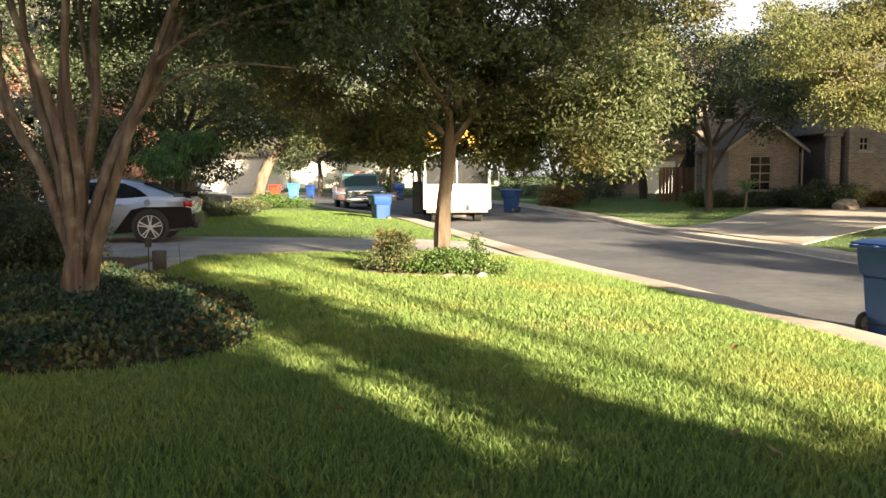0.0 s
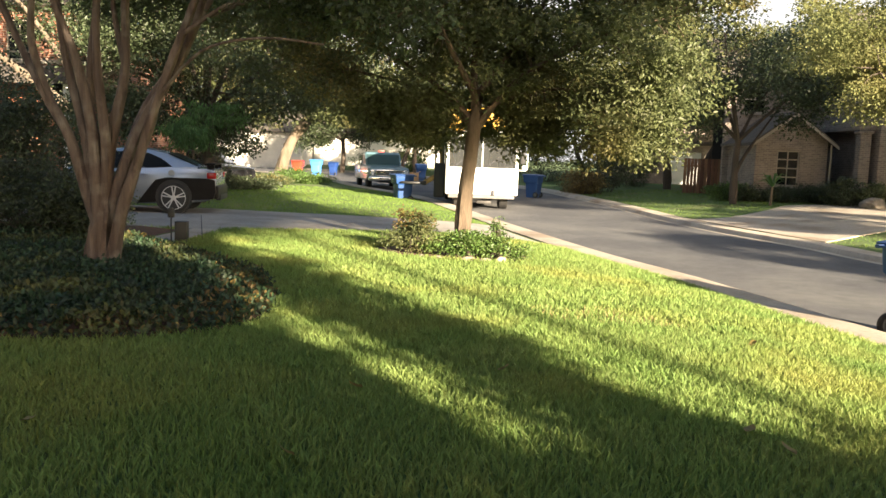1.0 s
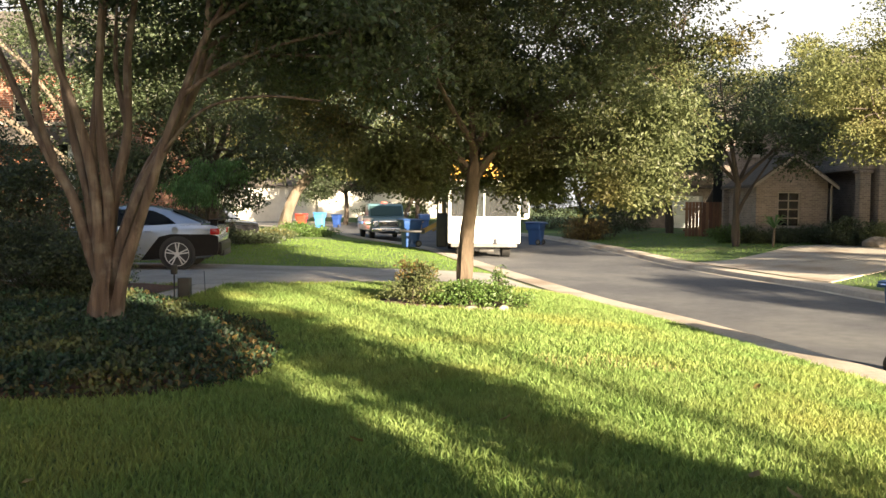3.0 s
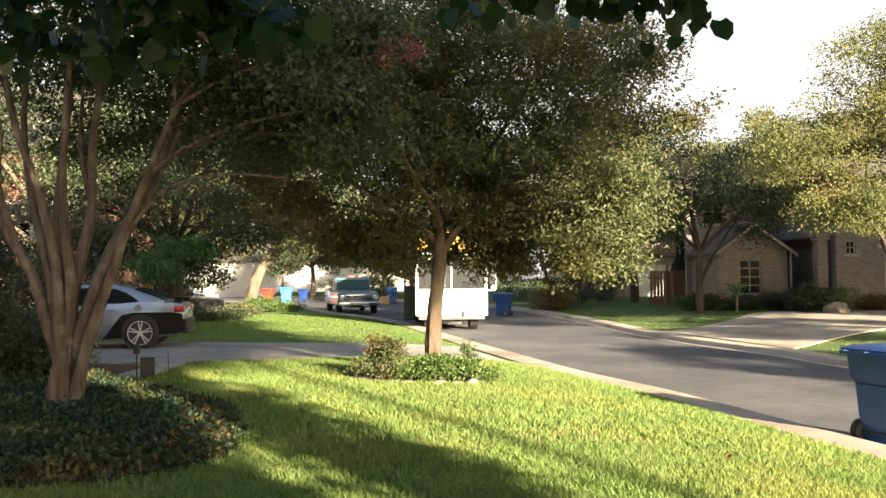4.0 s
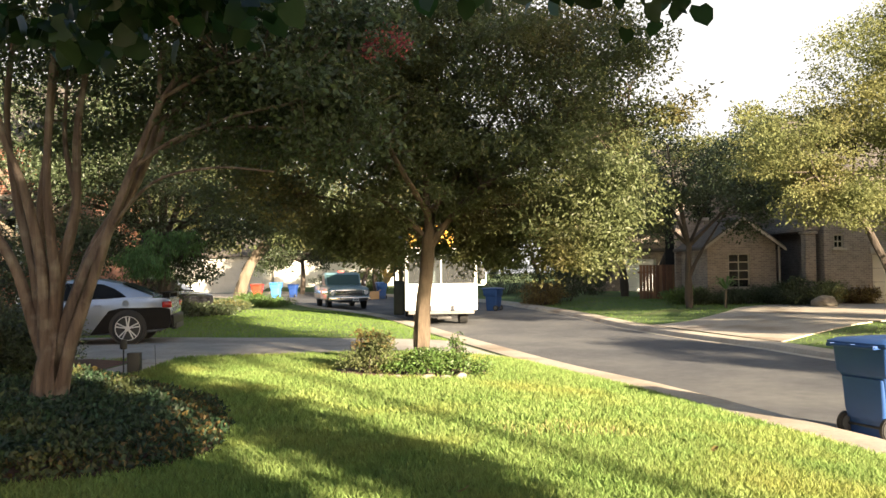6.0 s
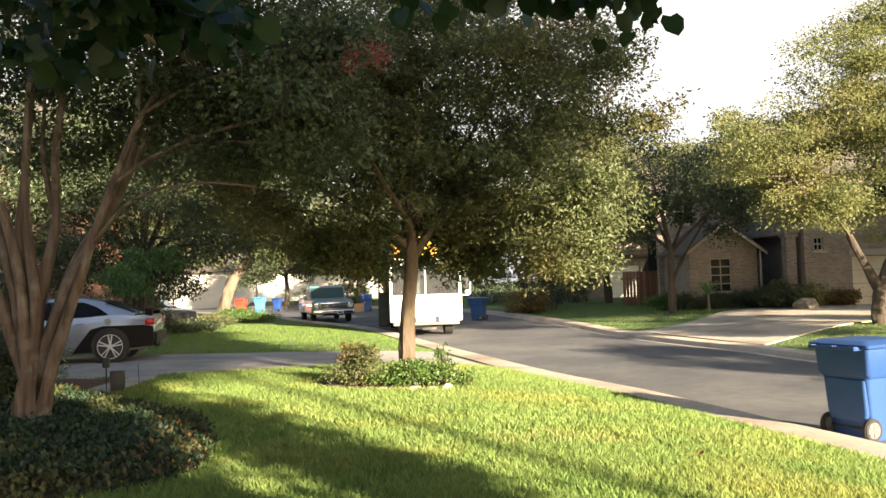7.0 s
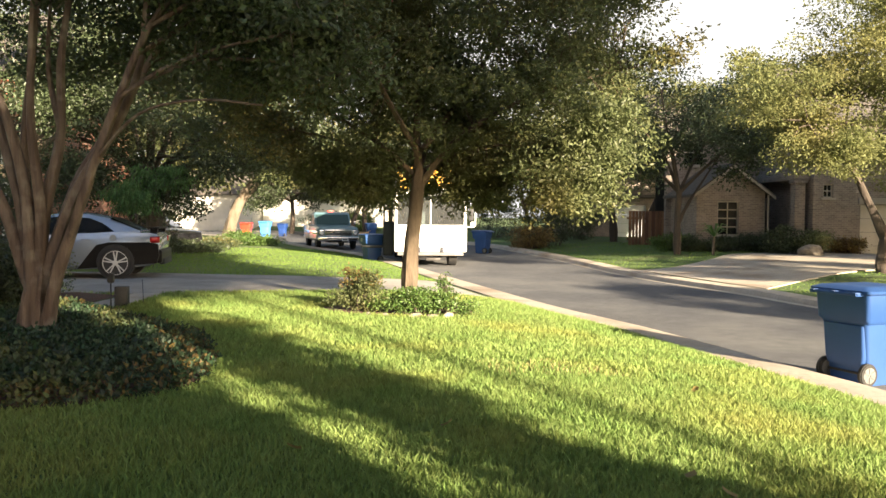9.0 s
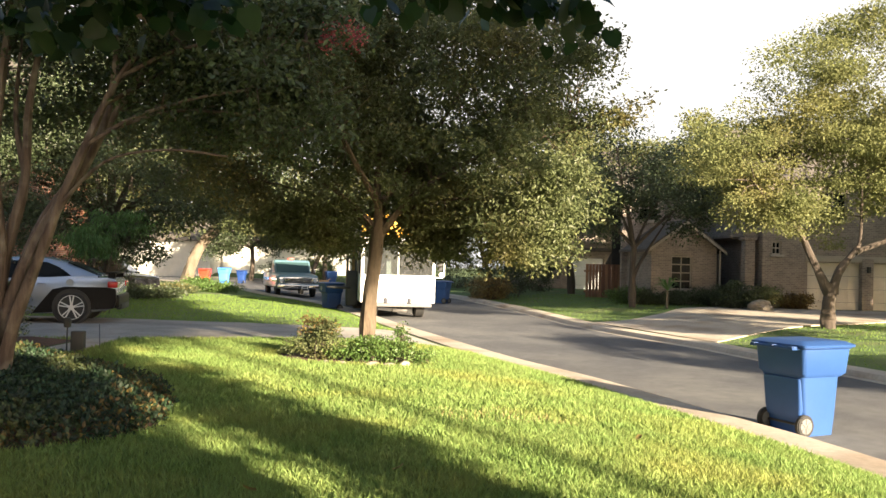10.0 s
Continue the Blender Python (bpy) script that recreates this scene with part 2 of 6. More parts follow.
def bx(bm, c, s, bev=0.0, seg=2, rot=None, taper=None):
    """A box of size s round c; taper: x and y factors of the top."""
    g = bmesh.ops.create_cube(bm, size=1.0)
    vs = g["verts"]
    for v in vs:
        f = (taper if taper and v.co.z > 0 else (1, 1))
        v.co = Vector((v.co.x * s[0] * f[0], v.co.y * s[1] * f[1], v.co.z * s[2]))
    if bev:
        es = list({e for v in vs for e in v.link_edges})
        g = bmesh.ops.bevel(bm, geom=es, offset=bev, segments=seg, affect="EDGES", profile=0.6)
        vs = list({v for f in g["faces"] for v in f.verts} | {v for v in vs if v.is_valid})
    M = Matrix.Translation(c) @ (rot if rot is not None else Matrix())
    bmesh.ops.transform(bm, matrix=M, verts=vs)
    return bm


def box(c, s, bev=0.0, seg=2, rot=None, taper=None):
    return bx(bmesh.new(), c, s, bev, seg, rot, taper)


def cyl(bm, c, r, h, axis="z", n=16, r2=None, bev=0.0):
    g = bmesh.ops.create_cone(bm, cap_ends=True, segments=n, radius1=r, radius2=r if r2 is None else r2, depth=h)
    vs = g["verts"]
    if bev:
        es = [e for e in {e for v in vs for e in v.link_edges} if all(abs(abs(v.co.z) - h / 2) < 1e-5 for v in e.verts)]
        g = bmesh.ops.bevel(bm, geom=es, offset=bev, segments=2, affect="EDGES")
        vs = list({v for f in g["faces"] for v in f.verts} | {v for v in vs if v.is_valid})
    R = {"z": Matrix(), "x": Matrix.Rotation(radians(90), 4, "Y"), "y": Matrix.Rotation(radians(90), 4, "X")}[axis]
    bmesh.ops.transform(bm, matrix=Matrix.Translation(c) @ R, verts=vs)
    return bm


def tube(bm, pts, rads, n=8, wob=0.0):
    pts = [Vector(p) for p in pts]
    rings = []
    up = Vector((0.3, 0.9, 0.1)).normalized()
    for i, p in enumerate(pts):
        d = (pts[min(i + 1, len(pts) - 1)] - pts[max(i - 1, 0)]).normalized()
        a = d.cross(up)
        a = (a if a.length > 1e-3 else d.cross(Vector((1, 0, 0)))).normalized()
        b = d.cross(a)
        ring = []
        for k in range(n):
            t = 2 * math.pi * k / n
            r = rads[i] * (1 + wob * noise.noise(Vector((math.cos(t) * 2, math.sin(t) * 2, i * 0.35 + p.x))))
            ring.append(bm.verts.new(p + (a * math.cos(t) + b * math.sin(t)) * r))
        rings.append(ring)
    for r1, r2 in zip(rings, rings[1:]):
        for k in range(n):
            bm.faces.new((r1[k], r1[(k + 1) % n], r2[(k + 1) % n], r2[k]))
    bm.faces.new(rings[0][::-1])
    bm.faces.new(rings[-1])
    return bm


def prism(bm, poly, lo, hi, axis="x"):
    """A polygon drawn in the two other axes, pulled from lo to hi along the axis."""
    def P(a, b, w):
        return {"x": (w, a, b), "y": (a, w, b), "z": (a, b, w)}[axis]
    A = [bm.verts.new(P(a, b, lo)) for a, b in poly]
    B = [bm.verts.new(P(a, b, hi)) for a, b in poly]
    n = len(poly)
    bm.faces.new(A), bm.faces.new(B[::-1])
    for i in range(n):
        bm.faces.new((A[i], B[i], B[(i + 1) % n], A[(i + 1) % n]))
    bmesh.ops.recalc_face_normals(bm, faces=bm.faces)
    return bm


def smooth_path(pts, k=5):
    """Catmull-Rom through points."""
    pts = [Vector(p) for p in pts]
    out = []
    for i in range(len(pts) - 1):
        p0, p1, p2, p3 = pts[max(i - 1, 0)], pts[i], pts[i + 1], pts[min(i + 2, len(pts) - 1)]
        for j in range(k):
            t = j / k
            out.append(0.5 * (2 * p1 + (p2 - p0) * t + (2 * p0 - 5 * p1 + 4 * p2 - p3) * t * t + (3 * p1 - p0 - 3 * p2 + p3) * t ** 3))
    return out + [pts[-1]]


def np_mesh(name, verts, faces, material, parent=None, label="", smooth=False):
    """verts (N, 3), faces (M, 3) of numpy."""
    me = bpy.data.meshes.new(name)
    me.vertices.add(len(verts))
    me.vertices.foreach_set("co", np.asarray(verts, np.float32).ravel())
    M = len(faces)
    me.loops.add(M * 3)
    me.loops.foreach_set("vertex_index", np.asarray(faces, np.int32).ravel())
    me.polygons.add(M)
    me.polygons.foreach_set("loop_start", np.arange(0, M * 3, 3, dtype=np.int32))
    me.update(calc_edges=True)
    me.materials.append(material)
    ob = new(name, me)
    if parent:
        ob.parent = parent
    return tagged(ob, label)


def leaf_arrays(rng, centres, size, aspect=0.5, droop=0.0, out=None, flat=0.0, broad=False):
    """Folded kite leaves at the centres, in random poses; returns verts and faces."""
    n = len(centres)
    d = rng.normal(size=(n, 3))
    if out is not None:
        d = d * 0.8 + out * 0.8
    d[:, 2] -= droop
    if flat:
        d[:, 2] *= 1 - flat
    d /= np.linalg.norm(d, axis=1, keepdims=True) + 1e-9
    u = rng.normal(size=(n, 3))
    u[:, 2] += 0.6 + 3 * flat
    s = np.cross(d, u)
    s /= np.linalg.norm(s, axis=1, keepdims=True) + 1e-9
    nn = np.cross(s, d)
    L = (size * rng.uniform(0.65, 1.3, n))[:, None]
    base = centres
    tip = centres + d * L
    mid = centres + d * L * 0.5 + nn * L * 0.06
    l = mid + s * L * aspect * 0.5 + nn * L * 0.08
    r = mid - s * L * aspect * 0.5 + nn * L * 0.08
    if broad:
        side = s * L * aspect * 0.5
        p = [base, base - d * L * 0.12 + side * 0.6, base + d * L * 0.18 + side, base + d * L * 0.62 + side * 0.78 + nn * L * 0.05, tip - nn * L * 0.06,
             base + d * L * 0.62 - side * 0.78 + nn * L * 0.05, base + d * L * 0.18 - side, base - d * L * 0.12 - side * 0.6]
        V = np.stack(p, 1).reshape(-1, 3)
        i = np.arange(n)[:, None] * 8
        F = np.concatenate([i + np.array([[0, k + 1, k]]) for k in range(1, 7)], 1).reshape(-1, 3)
        return V, F
    V = np.stack([base, l, tip, r], 1).reshape(-1, 3)
    i = np.arange(n)[:, None] * 4
    F = np.concatenate([i + np.array([[0, 2, 1]]), i + np.array([[0, 3, 2]])], 1).reshape(-1, 3)
    return V, F


def clumps(rng, blobs, count, stray=0.36):
    """Clump centres within ellipsoids, gathered into boughs near the outside. blobs: (centre, radii, share)."""
    out = []
    tot = sum(b[2] for b in blobs)
    for c, r, w in blobs:
        k = max(6, int(count * w / tot))
        nb = max(5, k // 8)
        d = rng.normal(size=(nb, 3))
        d /= np.linalg.norm(d, axis=1, keepdims=True)
        heads = d * (rng.uniform(0.25, 1.0, nb) ** 0.6)[:, None] * (1 + 0.15 * np.sin(d[:, :1] * 5 + c[0]))
        pick = heads[rng.integers(0, nb, k)]
        p = pick + rng.normal(size=(k, 3)) * np.array([0.17, 0.17, 0.15]) * rng.uniform(0.5, 1.4, (k, 1))
        loose = rng.random(k) < stray
        q = rng.normal(size=(k, 3))
        q *= (rng.uniform(0.1, 0.9, k) ** 0.6 / np.linalg.norm(q, axis=1))[:, None]
        p[loose] = q[loose]
        out.append(np.array(c) + p * np.array(r))
    return np.concatenate(out)


def crown(name, rng, blobs, count, leaves, spread, size, material, parent, label="", aspect=0.5, droop=0.2, zmin=None, broad=False, bare=None, stray=0.36):
    cs = clumps(rng, blobs, count, stray)
    if bare:
        cs = cs[~((np.abs(cs[:, 0] - bare[0]) < bare[1]) & (cs[:, 1] < 0.5) & (cs[:, 2] < bare[2]))]
    if zmin is not None:
        cs = cs[cs[:, 2] > zmin]
    n = len(cs) * leaves
    c = np.repeat(cs, leaves, 0)
    off = np.clip(rng.normal(size=(n, 3)), -1.7, 1.7) * spread * np.repeat(rng.uniform(0.6, 1.35, len(cs)), leaves)[:, None]
    off[:, 2] *= 0.5
    o = off / (np.linalg.norm(off, axis=1, keepdims=True) + 1e-9)
    V, F = leaf_arrays(rng, c + off, size, aspect, droop, out=o, broad=broad)
    np_mesh(name, V, F, material, parent, label)
    return cs


def twigs(rng, cs, anchors, material, parent, share=0.5, r=0.009):
    bm = bmesh.new()
    anchors = np.array(anchors)
    for c in cs[rng.random(len(cs)) < share]:
        a = anchors[np.argmin(np.linalg.norm(anchors - c, axis=1) + rng.uniform(0, 0.5, len(anchors)))]
        if np.linalg.norm(a - c) > 1.7:
            continue
        mid = (a + c) / 2 + rng.normal(size=3) * 0.12 + np.array([0, 0, 0.1])
        tube(bm, [a, mid, c], [r * 1.6, r, r * 0.35], 4)
    tagged(part("branching", bm, material, parent), kind="stuff")


def limb(parent, pts, r0, r1, material, name="limb", n=8, wob=0.25, label=""):
    path = smooth_path(pts, 5)
    k = len(path)
    rads = [r0 + (r1 - r0) * (i / (k - 1)) ** 0.8 for i in range(k)]
    part(name, tube(bmesh.new(), path, rads, n, wob), material, parent, label)
    return [tuple(p) for p in path[k // 3:]]


# ---- ground, road and kerbs ----
NEAR = [(0, -80), (3.5, -40), (5.3, -12), (5.6, -4), (5.45, 2), (5.05, 6), (4.56, 8.59), (4.17, 9.98), (3.33, 13.05), (2.32, 15.87), (1.26, 19.73),
        (0.15, 24.1), (-1.2, 29.7), (-2.3, 33.2), (-3.9, 36.7), (-5.7, 40.4), (-8.3, 47.1), (-12, 53), (-20, 60), (-34, 66), (-60, 71)]
FAR = [(9, -80), (12.0, -40), (12.6, -12), (12.3, -4), (11.7, 3), (10.9, 9), (10.0, 14), (9.07, 17.8), (8.75, 19.5), (7.75, 22.7), (7.1, 25.8), (6.8, 28.8),
       (6.3, 33.6), (5.36, 39.3), (4.55, 43.3), (2.8, 48), (-0.5, 54), (-6, 61), (-16, 69), (-32, 76), (-60, 81)]
NY, NX = [p[1] for p in NEAR], [p[0] for p in NEAR]
FY, FX = [p[1] for p in FAR], [p[0] for p in FAR]


def road_z(y):
    return -0.43 + 0.0095 * (min(max(y, -20), 70) - 8)


def xn(y):
    return float(np.interp(y, NY, NX))


def xf(y):
    return float(np.interp(y, FY, FX))


def ground_z(x, y):
    k = road_z(y) + 0.085
    a, b = xn(y), xf(y)
    lump = 0.02 * noise.noise(Vector((x * 0.35, y * 0.35, 0)))
    if x <= a:
        u = a - x
        top = 0.02 + 0.03 * min(1, max(0, (y - 8) / 8))
        f = 1 - math.exp(-u / 1.7)
        return k + (max(top, k + 0.12) - k) * f + lump * min(1, u)
    if x >= b:
        u = x - b
        f = min(1, u / 5)
        return k + 0.26 * f * f * (3 - 2 * f) + lump * min(1, u)
    return road_z(y)


def build_ground():
    ys = sorted(set([-400, -200, -120, -80, -60, -40, -25] + [round(-15 + 0.5 * i, 2) for i in range(190)] + [82, 90, 110, 150, 250, 500, 900]))
    us = [0, 0.15, 0.4, 0.8, 1.3, 2, 3, 4, 5.5, 7, 9, 12, 16, 22, 30, 45, 70, 120, 300, 900]
    bm = bmesh.new()
    rows = []
    for y in ys:
        a, b = xn(y), xf(y)
        row = [bm.verts.new((a - u, y, ground_z(a - u, y))) for u in us[::-1]]
        low = road_z(y) - 0.25
        row += [bm.verts.new((a + 0.02, y, low)), bm.verts.new((b - 0.02, y, low))]
        row += [bm.verts.new((b + u, y, ground_z(b + u, y))) for u in us]
        rows.append(row)
    for r1, r2 in zip(rows, rows[1:]):
        for i in range(len(r1) - 1):
            bm.faces.new((r1[i], r1[i + 1], r2[i + 1], r2[i]))
    tagged(finish("ground", bm, SOIL), "green lawn soil sloping gently down to the street", "ground", kind="structure")


def strip(name, left, right, material, label, dz=0.0, skirt=0.0, cross=6, zf=None, category="pavement"):
    """A sheet between two edges of equal point count, laid on the ground."""
    zf = zf or ground_z
    bm = bmesh.new()
    L, R = smooth_path([(x, y, 0) for x, y in left], 6), smooth_path([(x, y, 0) for x, y in right], 6)
    rows = []
    for a, b in zip(L, R):
        row = []
        for i in range(cross + 1):
            p = a.lerp(b, i / cross)
            row.append(bm.verts.new((p.x, p.y, zf(p.x, p.y) + dz)))
        if skirt:
            row = [bm.verts.new((a.x, a.y, row[0].co.z - skirt))] + row + [bm.verts.new((b.x, b.y, row[-1].co.z - skirt))]
        rows.append(row)
    for r1, r2 in zip(rows, rows[1:]):
        for i in range(len(r1) - 1):
            bm.faces.new((r1[i], r1[i + 1], r2[i + 1], r2[i]))
    bmesh.ops.recalc_face_normals(bm, faces=bm.faces)
    if sum(f.normal.z for f in bm.faces) < 0:
        bmesh.ops.reverse_faces(bm, faces=bm.faces)
    return tagged(finish(name, bm, material), label, category, kind="structure")


def edge(pts, shift):
    """Offset a polyline to its right-hand side (towards +x where it runs to +y)."""
    P = smooth_path([(x, y, 0) for x, y in pts], 4)
    out = []
    for i, p in enumerate(P):
        d = (P[min(i + 1, len(P) - 1)] - P[max(i - 1, 0)]).normalized()
        out.append((p.x + d.y * shift, p.y - d.x * shift))
    return out


def build_kerb(name, pts, sign, label):
    """A kerb with a rounded top and a gutter pan; sign: the side on which the road lies."""
    prof = [(-0.02, -0.30), (-0.02, 0.118), (0.0, 0.124), (0.50, 0.128), (0.555, 0.122), (0.59, 0.08), (0.61, 0.012), (0.80, 0.009), (0.81, -0.2)]
    lines = [edge(pts, sign * o) for o, _ in prof]
    bm = bmesh.new()
    rows = []
    for i in range(len(lines[0])):
        y0 = lines[0][i][1]
        rows.append([bm.verts.new((ln[i][0], ln[i][1], road_z(y0) + h + 0.004 * noise.noise(Vector((i * 0.7, h * 9, 3))))) for ln, (_, h) in zip(lines, prof)])
    for r1, r2 in zip(rows, rows[1:]):
        for i in range(len(r1) - 1):
            bm.faces.new((r1[i], r1[i + 1], r2[i + 1], r2[i]))
    bmesh.ops.recalc_face_normals(bm, faces=bm.faces)
    if sum(f.normal.z for f in bm.faces) < 0:
        bmesh.ops.reverse_faces(bm, faces=bm.faces)
    tagged(finish(name, bm, CONCRETE), label, "kerb", kind="structure")


build_ground()
strip("road", edge(NEAR, 0.7), edge(FAR, -0.7), ASPHALT, "grey worn asphalt street curving between lawns", zf=lambda x, y: road_z(y) + 0.006, cross=8, category="road")
build_kerb("kerb_near", NEAR, 1, "pale concrete kerb and gutter along the lawn")
build_kerb("kerb_far", FAR, -1, "pale concrete kerb and gutter across the street")
strip("driveway_neighbour", [(-16, 14.9), (-9, 14.95), (-4.8, 15.15), (-2.7, 15.8), (-0.6, 16.4), (1.95, 17.2)],
      [(-16, 20.7), (-9, 20.6), (-6.2, 20.4), (-3.7, 20.1), (-1.3, 20.0), (0.95, 21.0)], OLDCONC, "grey concrete driveway crossing the lawn", 0.02, 0.1)
strip("garden_path", [(-5.2, 12.9), (-5.1, 14.0), (-5.0, 15.1)], [(-4.55, 12.9), (-4.5, 14.0), (-4.45, 15.2)], CONCRETE, "narrow concrete garden path", 0.024, 0.1, 2)
strip("driveway_opposite", [(8.75, 20.0), (10.2, 21.2), (13, 22.9), (18, 25.9), (26, 30.5)],
      [(7.15, 25.9), (8.6, 26.6), (10.6, 28.6), (12.6, 31.4), (15.6, 32.6)], CONCRETE, "pale concrete driveway leading to the garages", 0.03, 0.12)


def sky_backdrop():
    m = bpy.data.materials.new("hazy_sky")
    m.use_nodes = True
    N, L = m.node_tree.nodes, m.node_tree.links
    e = N.new("ShaderNodeEmission")
    e.inputs[0].default_value, e.inputs[1].default_value = (1.0, 0.97, 0.94, 1), 0.235
    L.new(e.outputs[0], N["Material Output"].inputs[0])
    bm = bmesh.new()
    rows = []
    for i in range(25):
        a = radians(-42 + 84 * i / 24)
        rows.append([bm.verts.new((math.sin(a) * 700, math.cos(a) * 700, z)) for z in (-20, 150, 330)])
    for r1, r2 in zip(rows, rows[1:]):
        for k in range(2):
            bm.faces.new((r1[k], r1[k + 1], r2[k + 1], r2[k]))
    ob = tagged(finish("backdrop", bm, m), "bright white hazy morning sky", "sky", kind="structure")


sky_backdrop()


# ---- grass ----
def in_bed(x, y):
    """Inside the ground-cover bed, the oak's bed, a driveway or a path."""
    bed = bed_edge(y)
    if bed is not None and x < bed:
        return True
    if ((x + 0.2) / 1.25) ** 2 + ((y - 13.2) / 0.75) ** 2 < 1:
        return True
    dn = np.interp(x, [-16, -4.8, -2.7, -0.6, 1.95], [14.9, 15.15, 15.8, 16.4, 17.2])
    df = np.interp(x, [-16, -6.2, -3.7, -1.3, 0.95], [20.7, 20.4, 20.1, 20.0, 21.0])
    if x < 2 and dn < y < df:
        return True
    return -5.2 < x < -4.45 and 12.8 < y < 15.2


def bed_edge(y):
    """The right-hand edge of the ground-cover bed, by y."""
    if 6.15 < y < 12.9:
        return float(np.interp(y, [6.15, 6.3, 6.5, 6.9, 7.4, 8.5, 10.0, 11.2, 12.5, 12.9], [-9, -3.3, -2.5, -2.05, -1.82, -1.95, -2.45, -3.5, -4.6, -5.2]))
    if y >= 12.9 and y < 15:
        return -5.2
    return None


def in_opposite_drive(x, y):
    a = np.interp(x, [7, 8.75, 10.2, 13, 18, 26], [19, 20.0, 21.2, 22.9, 25.9, 30.5])
    b = np.interp(x, [7.15, 8.6, 10.6, 12.6, 15.6, 26], [25.9, 26.6, 28.6, 31.4, 32.6, 33])
    return a < y < b


def blades(name, rng, pts, height, width, material, label, lean=0.55):
    n = len(pts)
    a = rng.uniform(0, 2 * np.pi, n)
    side = np.stack([np.cos(a), np.sin(a), np.zeros(n)], 1)
    b = rng.uniform(0, 2 * np.pi, n)
    fwd = np.stack([np.cos(b), np.sin(b), np.zeros(n)], 1)
    h = (height * rng.uniform(0.55, 1.25, n))[:, None]
    w = (width * rng.uniform(0.7, 1.2, n))[:, None]
    bend = (lean * rng.uniform(0.3, 1.3, n))[:, None]
    up = np.array([[0, 0, 1.0]])
    base = pts - up * 0.01
    mid = base + up * h * 0.62 + fwd * h * bend * 0.35
    tip = base + up * h * 0.95 + fwd * h * bend
    V = np.stack([base - side * w / 2, base + side * w / 2, mid - side * w * 0.42, mid + side * w * 0.42, tip], 1).reshape(-1, 3)
    i = np.arange(n)[:, None] * 5
    F = np.concatenate([i + np.array([[0, 1, 3]]), i + np.array([[0, 3, 2]]), i + np.array([[2, 3, 4]])], 1).reshape(-1, 3)
    return np_mesh(name, V, F, material, None, label)


def scatter(rng, n, x0, x1, y0, y1, keep, power=1.0):
    out = []
    xs = rng.uniform(x0, x1, n)
    ys = y0 + (y1 - y0) * rng.random(n) ** power
    for x, y in zip(xs, ys):
        if keep(x, y):
            out.append((x, y, ground_z(x, y)))
    return np.array(out)


def wedge(x, y):
    """The part of the yard that the view takes in."""
    return abs(x - 0.05) < 0.85 + 0.66 * y and x < xn(y) - 0.0


def build_grass():
    rng = np.random.default_rng(5)
    dry = lambda x, y: ((x - 1.45) / 0.75) ** 2 + ((y - 8.35) / 0.55) ** 2 + 0.5 * math.sin(x * 7 + y * 5)
    near = scatter(rng, 235000, -5.2, 5.6, 2.2, 8.0, lambda x, y: wedge(x, y) and not in_bed(x, y))
    mid = scatter(rng, 170000, -6, 5, 8.0, 16.6, lambda x, y: wedge(x, y) and not in_bed(x, y))
    pick = np.array([dry(p[0], p[1]) < 0.9 and rng.random() < 0.45 for p in mid])
    tagged(blades("lawn_grass", rng, near, 0.078, 0.0105, GRASS, "short green lawn of broad grass blades"), category="grass", kind="stuff")
    tagged(blades("lawn_grass", rng, mid[~pick], 0.085, 0.0145, GRASS, "short green lawn of broad grass blades"), category="grass", kind="stuff")
    tagged(blades("dry_grass", rng, mid[pick], 0.06, 0.012, DRYGRASS, "straw-coloured dry patch in the lawn"), category="grass", kind="stuff")
    far = scatter(rng, 45000, -14, 1.5, 20, 36, lambda x, y: x < xn(y) and not in_bed(x, y))
    tagged(blades("lawn_grass", rng, far, 0.05, 0.016, FARGRASS, "short green lawn beyond the driveway"), category="grass", kind="stuff")
    opp = scatter(rng, 34000, 4, 22, 13, 42, lambda x, y: x > xf(y) and not in_opposite_drive(x, y))
    tagged(blades("lawn_grass", rng, opp, 0.05, 0.02, FARGRASS, "short green lawn across the street"), category="grass", kind="stuff")


build_grass()


